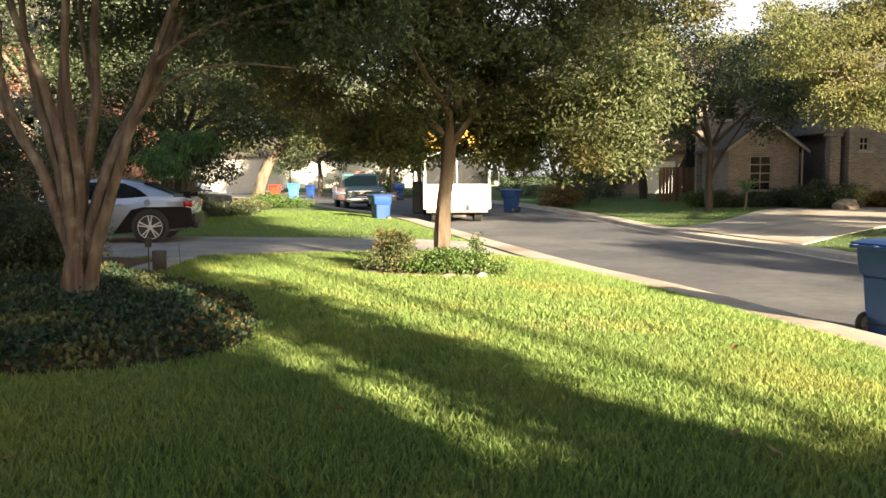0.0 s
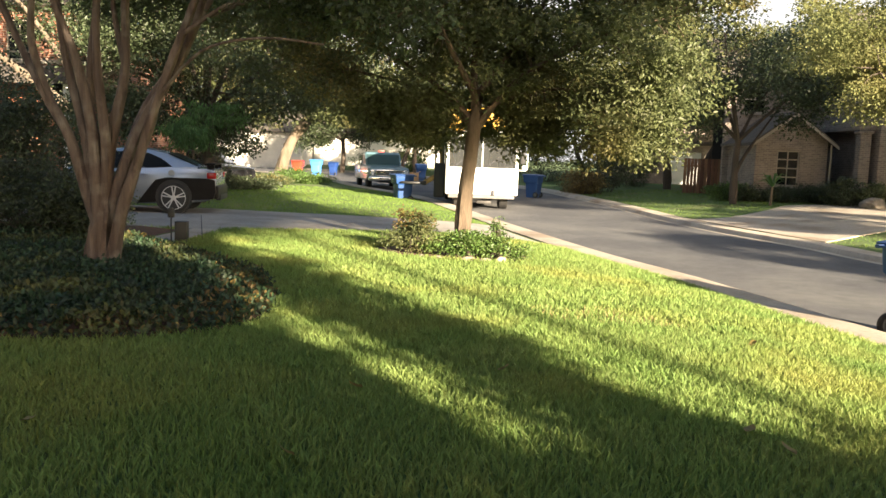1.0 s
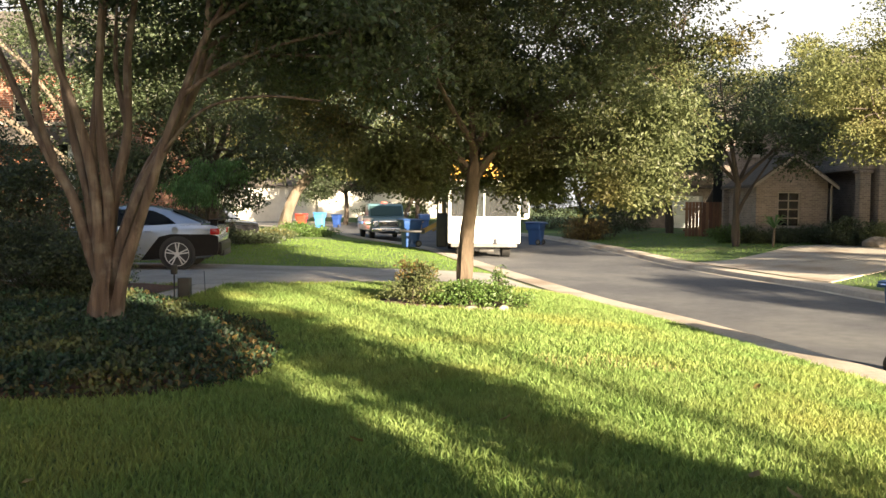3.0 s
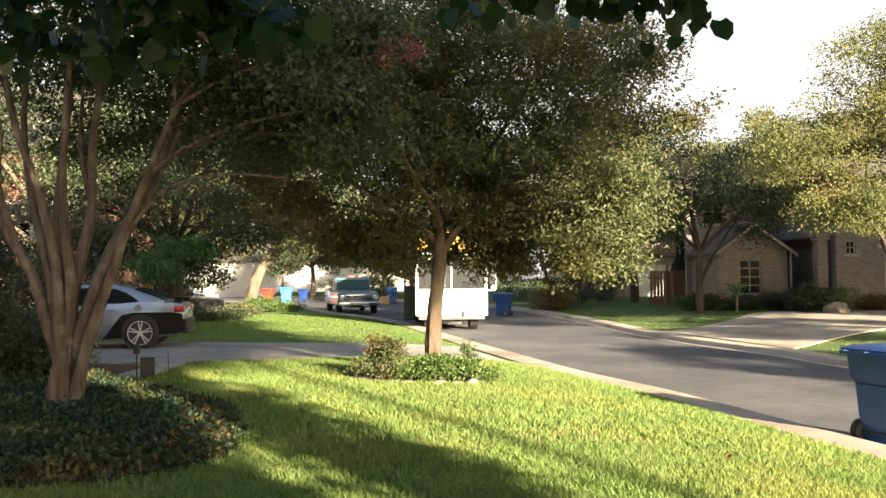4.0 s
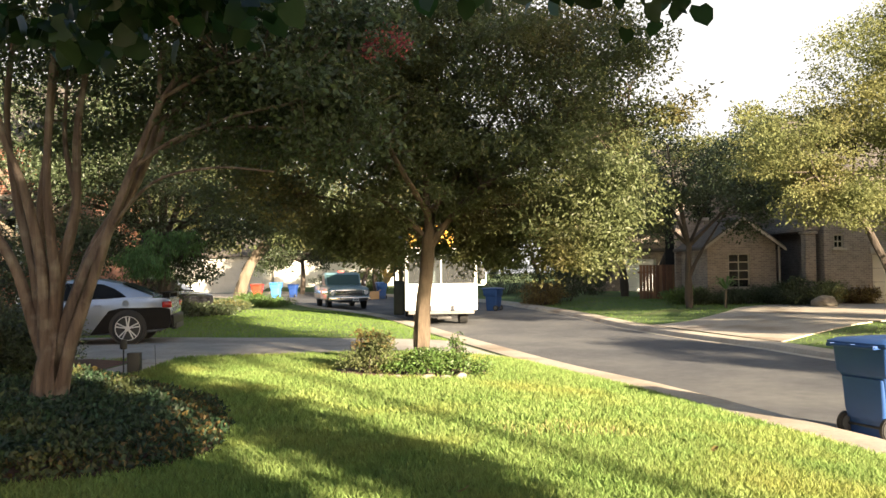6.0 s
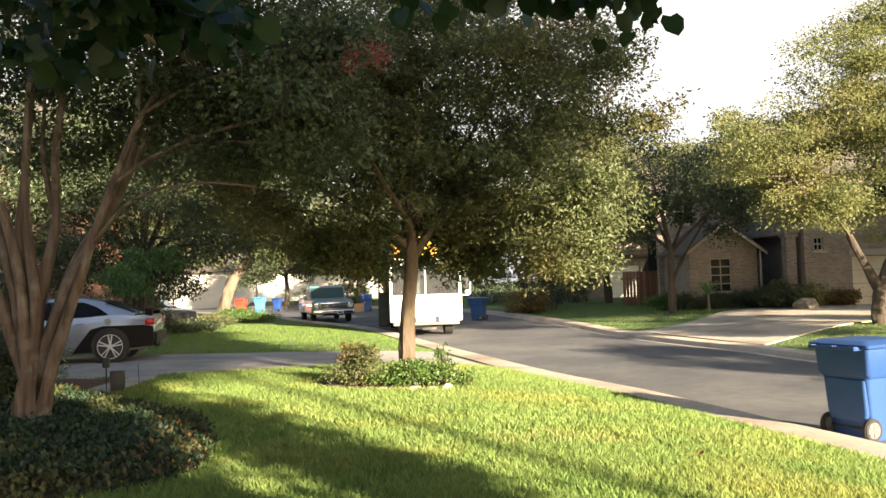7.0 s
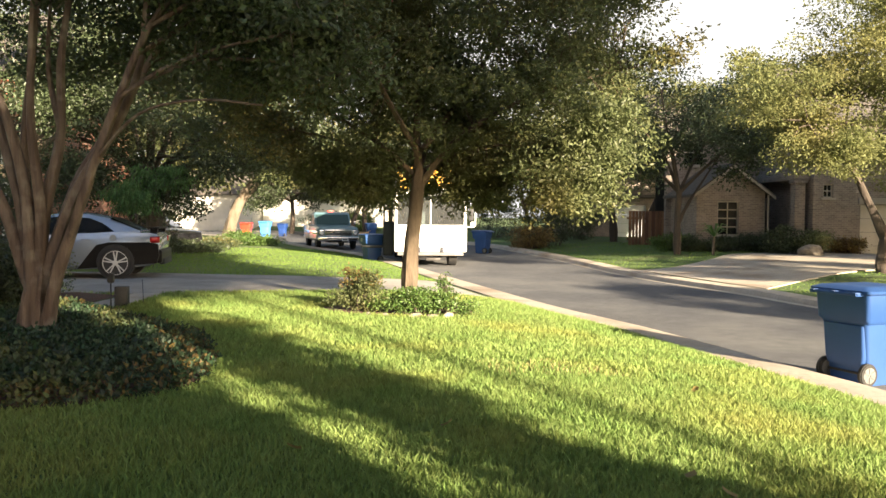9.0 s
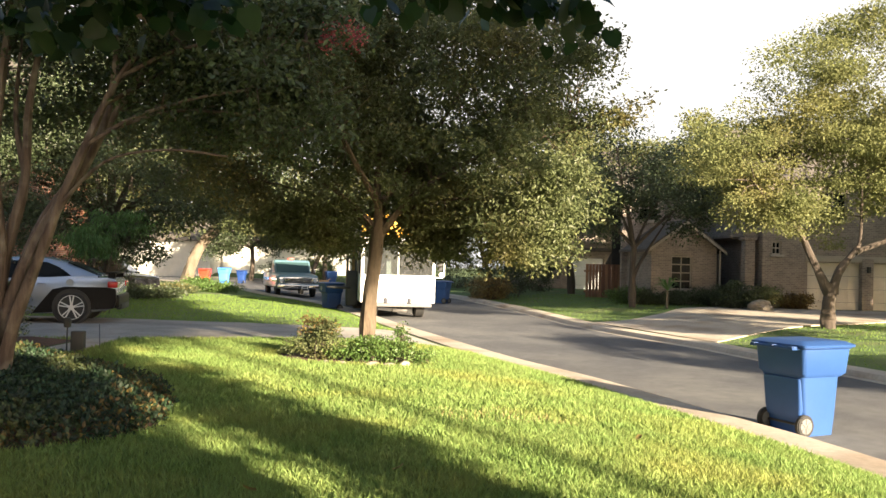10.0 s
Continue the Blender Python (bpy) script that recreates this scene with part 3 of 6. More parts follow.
# ---- trees ----
def oak():
    rng = np.random.default_rng(11)
    t = thing("oak_tree", "young oak with dense dark-green crown beside the street", "tree", pose(-0.02, 13.3, ground_z(0, 13.3)))
    path = smooth_path([(-0.01, 0, -0.1), (0.0, 0, 0.3), (0.04, 0, 1.1), (0.12, 0, 1.9), (0.16, 0, 2.4)], 5)
    k = len(path)
    part("trunk", tube(bmesh.new(), path, [0.155 if i == 0 else (0.135 - 0.03 * i / k) * min(1.0, 0.15 + (k - 1 - i) * 0.28) for i in range(k)], 14, 0.25), BARK, t)
    an = []
    for pts, r in [([(0.09, 0, 1.6), (0.14, 0.05, 2.2), (0.1, 0.2, 3.2), (0.3, 0.3, 4.6), (0.2, 0.2, 6.3)], 0.10), ([(0.14, 0, 2.1), (-0.5, 0.2, 2.7), (-1.5, 0.4, 3.3), (-2.8, 0.5, 3.9)], 0.06),
                   ([(0.15, 0, 2.0), (0.8, -0.2, 2.8), (1.9, -0.5, 3.4), (3.2, -0.6, 3.8)], 0.065), ([(0.12, 0, 2.0), (-0.3, 0.25, 2.4), (-1.1, 0.5, 2.75), (-2.0, 0.5, 2.95)], 0.04),
                   ([(0.2, 0, 2.6), (0.9, 0.6, 3.6), (1.6, 1.0, 4.8), (2.2, 1.2, 5.9)], 0.06), ([(0.15, 0, 2.5), (-0.4, -0.8, 3.4), (-0.9, -1.6, 4.4), (-1.2, -2.0, 5.4)], 0.055),
                   ([(0.14, 0, 2.2), (0.6, 0.3, 2.5), (1.4, 0.3, 2.7), (2.2, -0.2, 2.6)], 0.045), ([(0.15, 0, 2.3), (0.3, 1.2, 2.9), (0.2, 2.3, 3.5)], 0.05)]:
        an += limb(t, pts, r, 0.015, BARK)
    blobs = [((0.1, 0.2, 4.5), (3.3, 2.7, 1.9), 5), ((-0.6, 0.5, 4.3), (1.7, 1.5, 1.5), 2.4), ((2.6, -0.4, 3.4), (1.5, 1.7, 1.3), 2.5), ((2.55, -0.8, 2.15), (0.95, 1.0, 0.75), 1.0), ((-2.6, 0.2, 3.7), (1.6, 1.7, 1.3), 2.0),
             ((-1.5, 0.4, 2.6), (1.3, 1.2, 0.55), 1.1), ((1.1, 0.3, 2.65), (1.1, 1.0, 0.5), 0.9), ((1.6, 0.6, 5.8), (2.1, 1.9, 1.5), 2.0), ((-1.2, 0.2, 6.0), (2.2, 1.8, 1.3), 2.2),
             ((0.95, 0.3, 2.1), (0.8, 0.6, 0.42), 1.3), ((3.2, -0.4, 4.7), (0.9, 1.2, 1.2), 0.9), ((-0.8, 0.4, 2.15), (0.85, 0.6, 0.42), 1.3), ((0.1, 0.9, 2.25), (1.6, 0.5, 0.4), 0.5), ((-0.2, 0.8, 5.4), (2.4, 1.6, 1.4), 2.6), ((0.2, 0.6, 3.3), (1.6, 1.2, 0.9), 1.6), ((2.3, -0.9, 1.75), (0.7, 0.6, 0.4), 0.4)]
    cs = crown("crown", rng, blobs, 2300, 92, 0.175, 0.074, OAKLEAF, t, zmin=1.3, bare=(0.1, 0.33, 2.35), stray=0.25)
    twigs(rng, cs, an, BARK, t, 0.25, 0.006)


def crape_myrtle():
    rng = np.random.default_rng(12)
    t = thing("crape_myrtle", "multi-stemmed crape myrtle with smooth peeling tan bark in a planting bed", "tree", pose(-4.43, 10.0, ground_z(-4.43, 10.0)))
    flare = smooth_path([(0.0, 0, -0.12), (0.0, 0, 0.1), (0.03, 0, 0.5), (0.08, 0, 1.0)], 5)
    bole = tube(bmesh.new(), flare, [0.27, 0.24, 0.215, 0.20, 0.19, 0.18, 0.17, 0.165, 0.16, 0.155, 0.15, 0.14, 0.125, 0.10, 0.07, 0.03][:len(flare)], 40, 0.3)
    for v in bole.verts:
        cx = 0.08 * max(0.0, v.co.z) ** 1.3
        a = math.atan2(v.co.y, v.co.x - cx)
        k = (1 + 0.11 * math.sin(6 * a + 1.1 * v.co.z) + 0.06 * math.sin(11 * a - 2.0 * v.co.z + 1.0)) * (1 + 0.35 * max(0.0, 0.22 - v.co.z))
        v.co.x, v.co.y = cx + (v.co.x - cx) * k, v.co.y * k
    part("trunk", bole, CRAPE_BARK, t)
    an = []
    stems = [([(0.02, 0, 0.5), (0.1, 0.05, 1.5), (0.28, 0.1, 2.4), (0.30, 0.1, 3.4), (0.55, 0.1, 4.8)], 0.095, "stem"),
             ([(0.0, -0.05, 0.5), (-0.03, -0.1, 1.6), (-0.2, -0.15, 2.5), (-0.5, -0.2, 3.4), (-0.7, -0.3, 4.6)], 0.085, "stem"),
             ([(0.18, -0.1, 0.05), (0.30, -0.12, 0.7), (0.55, -0.15, 1.4), (0.80, -0.2, 2.1), (1.15, -0.3, 2.9), (1.5, -0.4, 3.6), (2.1, -0.5, 4.3)], 0.085, "stem"),
             ([(0.06, 0.03, 0.55), (0.45, 0.1, 1.8), (0.9, 0.2, 2.6), (1.25, 0.3, 3.3), (1.7, 0.5, 4.2)], 0.08, "stem"),
             ([(-0.04, 0, 0.55), (-0.35, 0.0, 1.55), (-0.65, 0.0, 2.1), (-1.0, 0.1, 2.7), (-1.35, 0.1, 3.5), (-1.6, 0.1, 4.4)], 0.075, "stem"),
             ([(-0.05, -0.05, 1.3), (-0.2, 0.2, 2.2), (-0.15, 0.3, 3.2), (0.0, 0.3, 4.6)], 0.07, "stem"),
             ([(-0.6, 0, 2.05), (-0.75, -0.1, 2.7), (-0.7, -0.2, 3.4), (-0.9, -0.3, 4.3)], 0.05, "stem"),
             ([(0.05, 0, 0.55), (0.12, -0.1, 1.5), (0.05, -0.15, 2.5), (0.1, -0.2, 3.6), (0.2, -0.2, 4.8)], 0.075, "stem"),
             ([(0.1, 0, 0.6), (0.5, -0.05, 1.7), (1.0, -0.1, 2.5), (1.3, -0.1, 3.3), (1.35, 0.0, 4.4)], 0.085, "stem"),
             ([(-0.05, 0, 0.6), (-0.2, 0.05, 1.6), (-0.45, 0.1, 2.6), (-0.55, 0.1, 3.6), (-0.4, 0, 4.6)], 0.065, "stem"),
             ([(0.29, 0.1, 2.5), (0.1, 0.2, 3.2), (0.1, 0.3, 4.2)], 0.05, "branch"),
             ([(1.1, -0.3, 2.8), (1.7, -0.4, 3.15), (2.5, -0.5, 3.4), (3.6, -0.7, 3.55)], 0.032, "branch"),
             ([(1.2, 0.3, 3.1), (2.0, 0.0, 3.3), (3.0, -0.2, 3.25), (3.7, -0.3, 3.05)], 0.028, "branch"),
             ([(1.5, -0.4, 3.6), (2.3, -0.7, 3.9), (3.3, -0.9, 4.0), (4.1, -1.0, 3.9)], 0.03, "branch"),
             ([(1.35, -0.35, 3.3), (1.9, 0.3, 3.9), (2.6, 0.6, 4.5)], 0.03, "branch"),
             ([(0.8, -0.2, 2.1), (1.4, -0.5, 2.6), (2.1, -0.6, 2.75), (2.8, -0.6, 2.7)], 0.022, "branch"),
             ([(-1.3, 0.1, 3.4), (-1.9, 0, 3.9), (-2.6, 0, 4.3)], 0.035, "branch")]
    for pts, r, nm in stems:
        an += limb(t, pts, r, 0.012 if nm == "branch" else 0.03, CRAPE_BARK, nm, 10, 0.3)
    blobs = [((0.4, 0, 5.0), (2.6, 2.4, 1.1), 4), ((2.2, -0.4, 4.4), (1.6, 1.6, 0.9), 2.4), ((3.4, -0.8, 3.9), (0.8, 0.9, 0.75), 1.2), ((2.6, 0.2, 3.5), (1.3, 1.2, 0.6), 1.0),
             ((-1.5, 0.0, 4.5), (1.6, 1.6, 0.9), 1.6), ((0.3, 0.9, 3.9), (1.4, 1.0, 0.7), 0.9), ((3.5, -0.9, 3.0), (0.5, 0.5, 0.4), 0.25)]
    cs = crown("crown", rng, blobs, 420, 150, 0.23, 0.075, CRAPELEAF, t, aspect=0.55, zmin=2.6)
    twigs(rng, cs, an, CRAPE_BARK, t, 0.5, 0.009)
    for c in [(4.0, -1.0, 4.05), (4.25, -1.0, 4.02), (4.12, -0.9, 4.12), (3.92, -1.1, 3.95)]:
        p = np.array(c) + rng.normal(size=(140, 3)) * np.array([0.05, 0.05, 0.08])
        V, F = leaf_arrays(rng, p, 0.03, 0.9)
        tagged(np_mesh("blossom", V, F, PINK, t, "coral-pink flower cluster"), kind="stuff")


def redbud():
    rng = np.random.default_rng(13)
    t = thing("redbud_tree", "tree with broad heart-shaped leaves hanging overhead", "tree", pose(-2.2, -1.6, 0.02))
    part("trunk", tube(bmesh.new(), smooth_path([(0, 0, -0.1), (0.05, 0.05, 1.2), (0.3, 0.2, 2.4)], 5), [0.16, 0.15, 0.14, 0.13, 0.13, 0.12, 0.12, 0.11, 0.11, 0.10, 0.1], 12, 0.2), DARKBARK, t)
    an = []
    for pts in [[(0.3, 0.2, 2.3), (1.0, 1.6, 2.9), (1.9, 3.0, 2.85), (2.9, 3.9, 2.6)], [(0.3, 0.2, 2.3), (0.6, 1.5, 2.8), (1.0, 3.2, 2.75), (1.3, 4.0, 2.55)],
                [(0.3, 0.2, 2.2), (-0.5, 1.2, 3.0), (-0.6, 2.8, 3.0)], [(0.3, 0.2, 2.4), (1.2, 0.2, 3.4), (2.2, 0.4, 4.0)]]:
        an += limb(t, pts, 0.05, 0.008, DARKBARK)
    blobs = [((2.55, 3.85, 2.36), (0.42, 0.25, 0.12), 0.75), ((1.35, 3.9, 2.30), (0.65, 0.30, 0.12), 1.2), ((1.6, 3.0, 2.75), (1.5, 0.9, 0.22), 2.6), ((0.9, 1.5, 3.2), (2.0, 1.6, 0.4), 3)]
    cs = crown("crown", rng, blobs, 190, 13, 0.075, 0.06, REDBUD, t, aspect=1.0, droop=0.9, zmin=2.16, broad=True)
    twigs(rng, cs, an, DARKBARK, t, 0.7, 0.004)


def street_tree(name, label, base, trunk, limbs, blobs, count, leaves, spread, size, leafmat, bark, seed, r0=0.17, twig=0.35, zmin=None):
    """A tree whose trunk, limbs and crown are given from its base."""
    rng = np.random.default_rng(seed)
    t = thing(name, label, "tree", pose(base[0], base[1], ground_z(base[0], base[1])))
    path = smooth_path([(trunk[0][0], trunk[0][1], -0.15)] + trunk, 5)
    k = len(path)
    part("trunk", tube(bmesh.new(), path, [r0 * (1.25 if i == 0 else 1.0 - 0.35 * i / k) for i in range(k)], 12, 0.3), bark, t)
    an = [tuple(path[-1])]
    for pts, r in limbs:
        an += limb(t, pts, r, 0.02, bark)
    cs = crown("crown", rng, blobs, count, leaves, spread, size, leafmat, t, zmin=zmin)
    twigs(rng, cs, an, bark, t, twig, 0.014)
    return t


def auto_limbs(rng, top, blobs, r):
    out = []
    for c, rad, _ in blobs:
        for k in range(2):
            e = Vector(c) + Vector((rng.uniform(-.6, .6) * rad[0], rng.uniform(-.6, .6) * rad[1], rng.uniform(-.3, .5) * rad[2]))
            m = Vector(top).lerp(e, 0.5) + Vector((rng.uniform(-.3, .3), rng.uniform(-.3, .3), 0.3))
            out.append(([top, tuple(m), tuple(e)], r))
    return out


def all_trees():
    oak()
    crape_myrtle()
    redbud()
    R = random.Random(3)
    # forked live oak on the opposite lawn by the garages
    b = [((0.6, 0.4, 5.4), (3.6, 3.0, 2.3), 5), ((-2.6, -0.4, 4.4), (2.0, 1.9, 1.4), 2.2), ((3.4, 0, 4.9), (2.6, 2.4, 2.1), 2.6), ((1.6, 0.5, 7.7), (2.7, 2.4, 1.6), 2.6), ((-1.3, -0.6, 3.4), (1.7, 1.3, 0.8), 1.0), ((-1.0, 0.2, 6.7), (2.2, 2.0, 1.6), 1.8)]
    street_tree("live_oak", "live oak with forked trunk and sunlit crown on the opposite lawn", (13.0, 22.2),
                [(0, 0, 0), (0.02, 0, 0.7), (0.1, 0, 1.15)],
                [([(0.05, 0, 0.95), (-0.35, 0, 1.7), (-0.75, 0, 2.5), (-1.1, 0.1, 3.6), (-1.0, 0.2, 4.8)], 0.165), ([(0.12, 0, 1.0), (0.3, 0, 1.6), (0.75, 0, 2.2), (1.0, 0.1, 2.6), (1.1, 0.2, 4.2)], 0.17),
                 ([(0.8, 0, 2.2), (1.6, 0, 2.5), (2.6, 0.1, 2.9), (3.6, 0.1, 4.2)], 0.10), ([(-0.7, 0, 2.4), (-1.5, -0.3, 3.3), (-2.6, -0.5, 4.1)], 0.06)],
                b, 420, 230, 0.33, 0.095, LIVELEAF, DARKBARK, 21, 0.23)
    # trees beyond it
    b = [((0.3, 0, 5.4), (3.0, 2.8, 2.0), 4), ((-2.2, -0.5, 4.0), (1.7, 1.6, 1.2), 1.6), ((2.2, -0.4, 4.3), (1.8, 1.6, 1.3), 1.7)]
    street_tree("live_oak", "slim live oak on the opposite lawn before a brick house", (10.3, 31.6), [(0, 0, 0), (-0.02, 0, 1.4), (0.03, 0, 2.5)],
                [([(0, 0, 1.2), (0.35, 0, 1.9), (0.9, 0, 2.8), (1.7, 0, 4.0)], 0.10)] + auto_limbs(R, (0.03, 0, 2.4), b, 0.08), b, 210, 150, 0.36, 0.13, DARKLEAF, DARKBARK, 22, 0.16)
    b = [((0, 0, 6.6), (3.2, 3.0, 2.4), 4), ((-2.0, -0.6, 5.0), (2.0, 1.8, 1.4), 1.8), ((2.6, -0.6, 5.6), (2.0, 1.8, 1.6), 1.8), ((0.4, 0, 8.3), (2.0, 1.8, 1.2), 1.2)]
    street_tree("live_oak", "tall live oak with yellow-green sunlit crown", (10.6, 43.0), [(0, 0, 0), (-0.1, 0, 1.5), (-0.5, 0, 2.8)],
                auto_limbs(R, (-0.4, 0, 2.6), b, 0.12), b, 270, 170, 0.42, 0.14, LIVELEAF, DARKBARK, 23, 0.24)
    b = [((0.5, 0, 6.0), (3.2, 3.0, 2.4), 4), ((3.0, -0.5, 5.2), (2.2, 1.8, 1.6), 2)]
    street_tree("live_oak", "leaning live oak in shade before a house", (11.9, 41.6), [(0, 0, 0), (0.3, 0, 1.6), (1.1, 0, 3.0)],
                auto_limbs(R, (1.0, 0, 2.8), b, 0.12), b, 200, 150, 0.42, 0.16, LIVELEAF, DARKBARK, 24, 0.22)
    b = [((0, 0, 5.0), (2.8, 2.6, 2.0), 4), ((-1.6, -1, 3.6), (1.8, 1.6, 1.1), 1.5), ((1.8, -1, 3.4), (1.6, 1.6, 1.1), 1.5)]
    street_tree("live_oak", "bushy oak across the street by a blue bin", (6.3, 41.5), [(0, 0, 0), (-0.3, 0, 1.0), (-0.8, 0, 2.2)],
                auto_limbs(R, (-0.7, 0, 2.0), b, 0.09), b, 220, 150, 0.38, 0.12, LIVELEAF, DARKBARK, 25, 0.15)
    b = [((0, 0, 7.5), (4.5, 4, 3.2), 4), ((4, 0, 7), (3.5, 3, 2.6), 2.5), ((-4, 0, 6.4), (3.5, 3, 2.4), 2.5)]
    street_tree("live_oak", "large oak rising behind the houses", (19.0, 47), [(0, 0, 0), (0, 0, 2), (0, 0, 4)], auto_limbs(R, (0, 0, 3.8), b, 0.16), b, 150, 150, 0.6, 0.22, LIVELEAF, DARKBARK, 26, 0.3)
    street_tree("live_oak", "large oak rising behind the street bend", (3.0, 62), [(0, 0, 0), (0, 0, 2), (0, 0, 4)], auto_limbs(R, (0, 0, 3.8), b, 0.16), b, 150, 150, 0.6, 0.22, LIVELEAF, DARKBARK, 27, 0.3)
    # left side of the street
    b = [((1.5, -0.5, 6.2), (3.8, 3.2, 2.3), 4), ((4.2, -1, 4.6), (2.2, 2.0, 1.3), 2), ((-1.5, -0.5, 5.4), (2.6, 2.4, 1.8), 2), ((3.6, -1.5, 3.4), (1.5, 1.4, 0.7), 0.9)]
    street_tree("leaning_oak", "leaning oak with pale sunlit trunk on the far lawn", (-9.4, 41.5), [(0, 0, 0), (0.2, 0, 1.0), (0.7, 0, 2.2), (1.7, 0, 3.4)],
                auto_limbs(R, (1.6, 0, 3.3), b, 0.14), b, 230, 150, 0.42, 0.14, OAKLEAF, PALEBARK, 28, 0.36)
    b = [((0.5, -0.5, 5.4), (3.6, 3.0, 2.2), 4), ((3.2, -1.2, 4.4), (2.4, 2.0, 1.5), 2.4), ((-2.4, -0.6, 4.4), (2.4, 2.2, 1.7), 2), ((2.2, -1.6, 3.1), (1.8, 1.2, 0.6), 1.0), ((1.2, -1.7, 2.35), (1.5, 0.8, 0.6), 1.0), ((-0.6, -1.7, 2.6), (1.2, 0.8, 0.7), 0.8), ((0.3, 0, 7.6), (2.6, 2.4, 1.2), 1.4)]
    street_tree("shade_oak", "broad shade oak beside the parked sedan", (-8.0, 25.2), [(0, 0, 0), (0.1, 0, 1.2), (0.0, 0, 2.6)],
                [([(0, 0, 2.3), (1.3, -0.5, 2.9), (2.6, -0.9, 3.0), (3.9, -1.3, 3.5)], 0.12)] + auto_limbs(R, (0, 0, 2.5), b, 0.11), b, 330, 150, 0.36, 0.12, DARKLEAF, DARKBARK, 29, 0.26)
    # the dark leaf colour stands in for shade over this crown
    b = [((1.0, 0, 6.0), (2.9, 3.0, 2.2), 4), ((-2.0, 0, 7.0), (1.8, 2.0, 1.0), 1.2), ((2.6, -0.6, 4.6), (2.2, 2.0, 1.6), 2), ((1.6, -0.6, 2.8), (1.7, 1.3, 1.1), 1.6)]
    street_tree("shade_oak", "gnarled oak between the driveway and the brick house", (-11.2, 24.0), [(0, 0, 0), (0.3, 0, 1.6), (-0.2, 0, 3.0)],
                [([(0.0, 0, 2.2), (-1.2, -0.3, 3.2), (-2.2, -0.6, 4.0), (-3.4, -0.8, 5.0)], 0.2), ([(0.2, 0, 1.6), (1.4, -0.2, 2.5), (2.4, -0.4, 3.6)], 0.13)] + auto_limbs(R, (0, 0, 3), b, 0.1),
                b, 210, 140, 0.36, 0.11, DARKLEAF, PALEBARK, 30, 0.27)
    b = [((0, 0, 6.2), (4.0, 3.4, 2.6), 4), ((3.4, -1, 5.0), (2.4, 2, 1.6), 2)]
    street_tree("shade_oak", "oak on the far lawn near the street bend", (-13.5, 36), [(0, 0, 0), (0, 0, 1.6), (0.2, 0, 3)], auto_limbs(R, (0.1, 0, 2.8), b, 0.12), b, 180, 140, 0.46, 0.17, OAKLEAF, DARKBARK, 31, 0.25)
    b = [((0, 0, 4.6), (3.2, 2.6, 2.4), 4), ((-1.6, -1.2, 2.9), (1.8, 1.4, 1.1), 1.8), ((1.9, -1.0, 3.0), (1.6, 1.4, 1.1), 1.6)]
    street_tree("street_oak", "dark bushy oak before the pale house", (-9.3, 62), [(0, 0, 0), (0.1, 0, 1.2), (0.0, 0, 2.6)], auto_limbs(R, (0, 0, 2.4), b, 0.1), b, 170, 130, 0.42, 0.17, DARKLEAF, DARKBARK, 39, 0.22)
    # two stems by the fence beyond the pickup, and the wood behind
    b = [((0, 0, 5.2), (3.0, 2.6, 2.0), 4), ((2.4, -0.5, 4.2), (1.8, 1.6, 1.2), 1.5)]
    street_tree("street_oak", "oak beside the bend of the street", (-4.4, 56.5), [(0, 0, 0), (0.3, 0, 1.4), (0.9, 0, 2.8)], auto_limbs(R, (0.8, 0, 2.6), b, 0.1), b, 130, 130, 0.45, 0.17, LIVELEAF, DARKBARK, 32, 0.2)
    street_tree("street_oak", "oak beside the bend of the street", (-3.4, 57), [(0, 0, 0), (-0.1, 0, 1.6), (0.1, 0, 3.0)], auto_limbs(R, (0.1, 0, 2.8), b, 0.1), b, 130, 130, 0.45, 0.17, DARKLEAF, DARKBARK, 33, 0.2)
    b = [((0, 0, 7), (6, 4, 3.5), 4), ((6, 0, 6.5), (4.5, 3.5, 3), 3), ((-6, 0, 6), (4.5, 3.5, 3), 3)]
    for x, y, s in [(-24, 62, 34), (-10, 76, 35), (14, 66, 36), (-24, 40, 37), (30, 50, 38)]:
        street_tree("background_oak", "large oak far behind the houses", (x, y), [(0, 0, 0), (0, 0, 2), (0.2, 0, 4)], auto_limbs(R, (0, 0, 3.8), b, 0.2), b, 120, 120, 0.8, 0.32, LIVELEAF if s % 2 else OAKLEAF, DARKBARK, s, 0.35, 0.2)


all_trees()


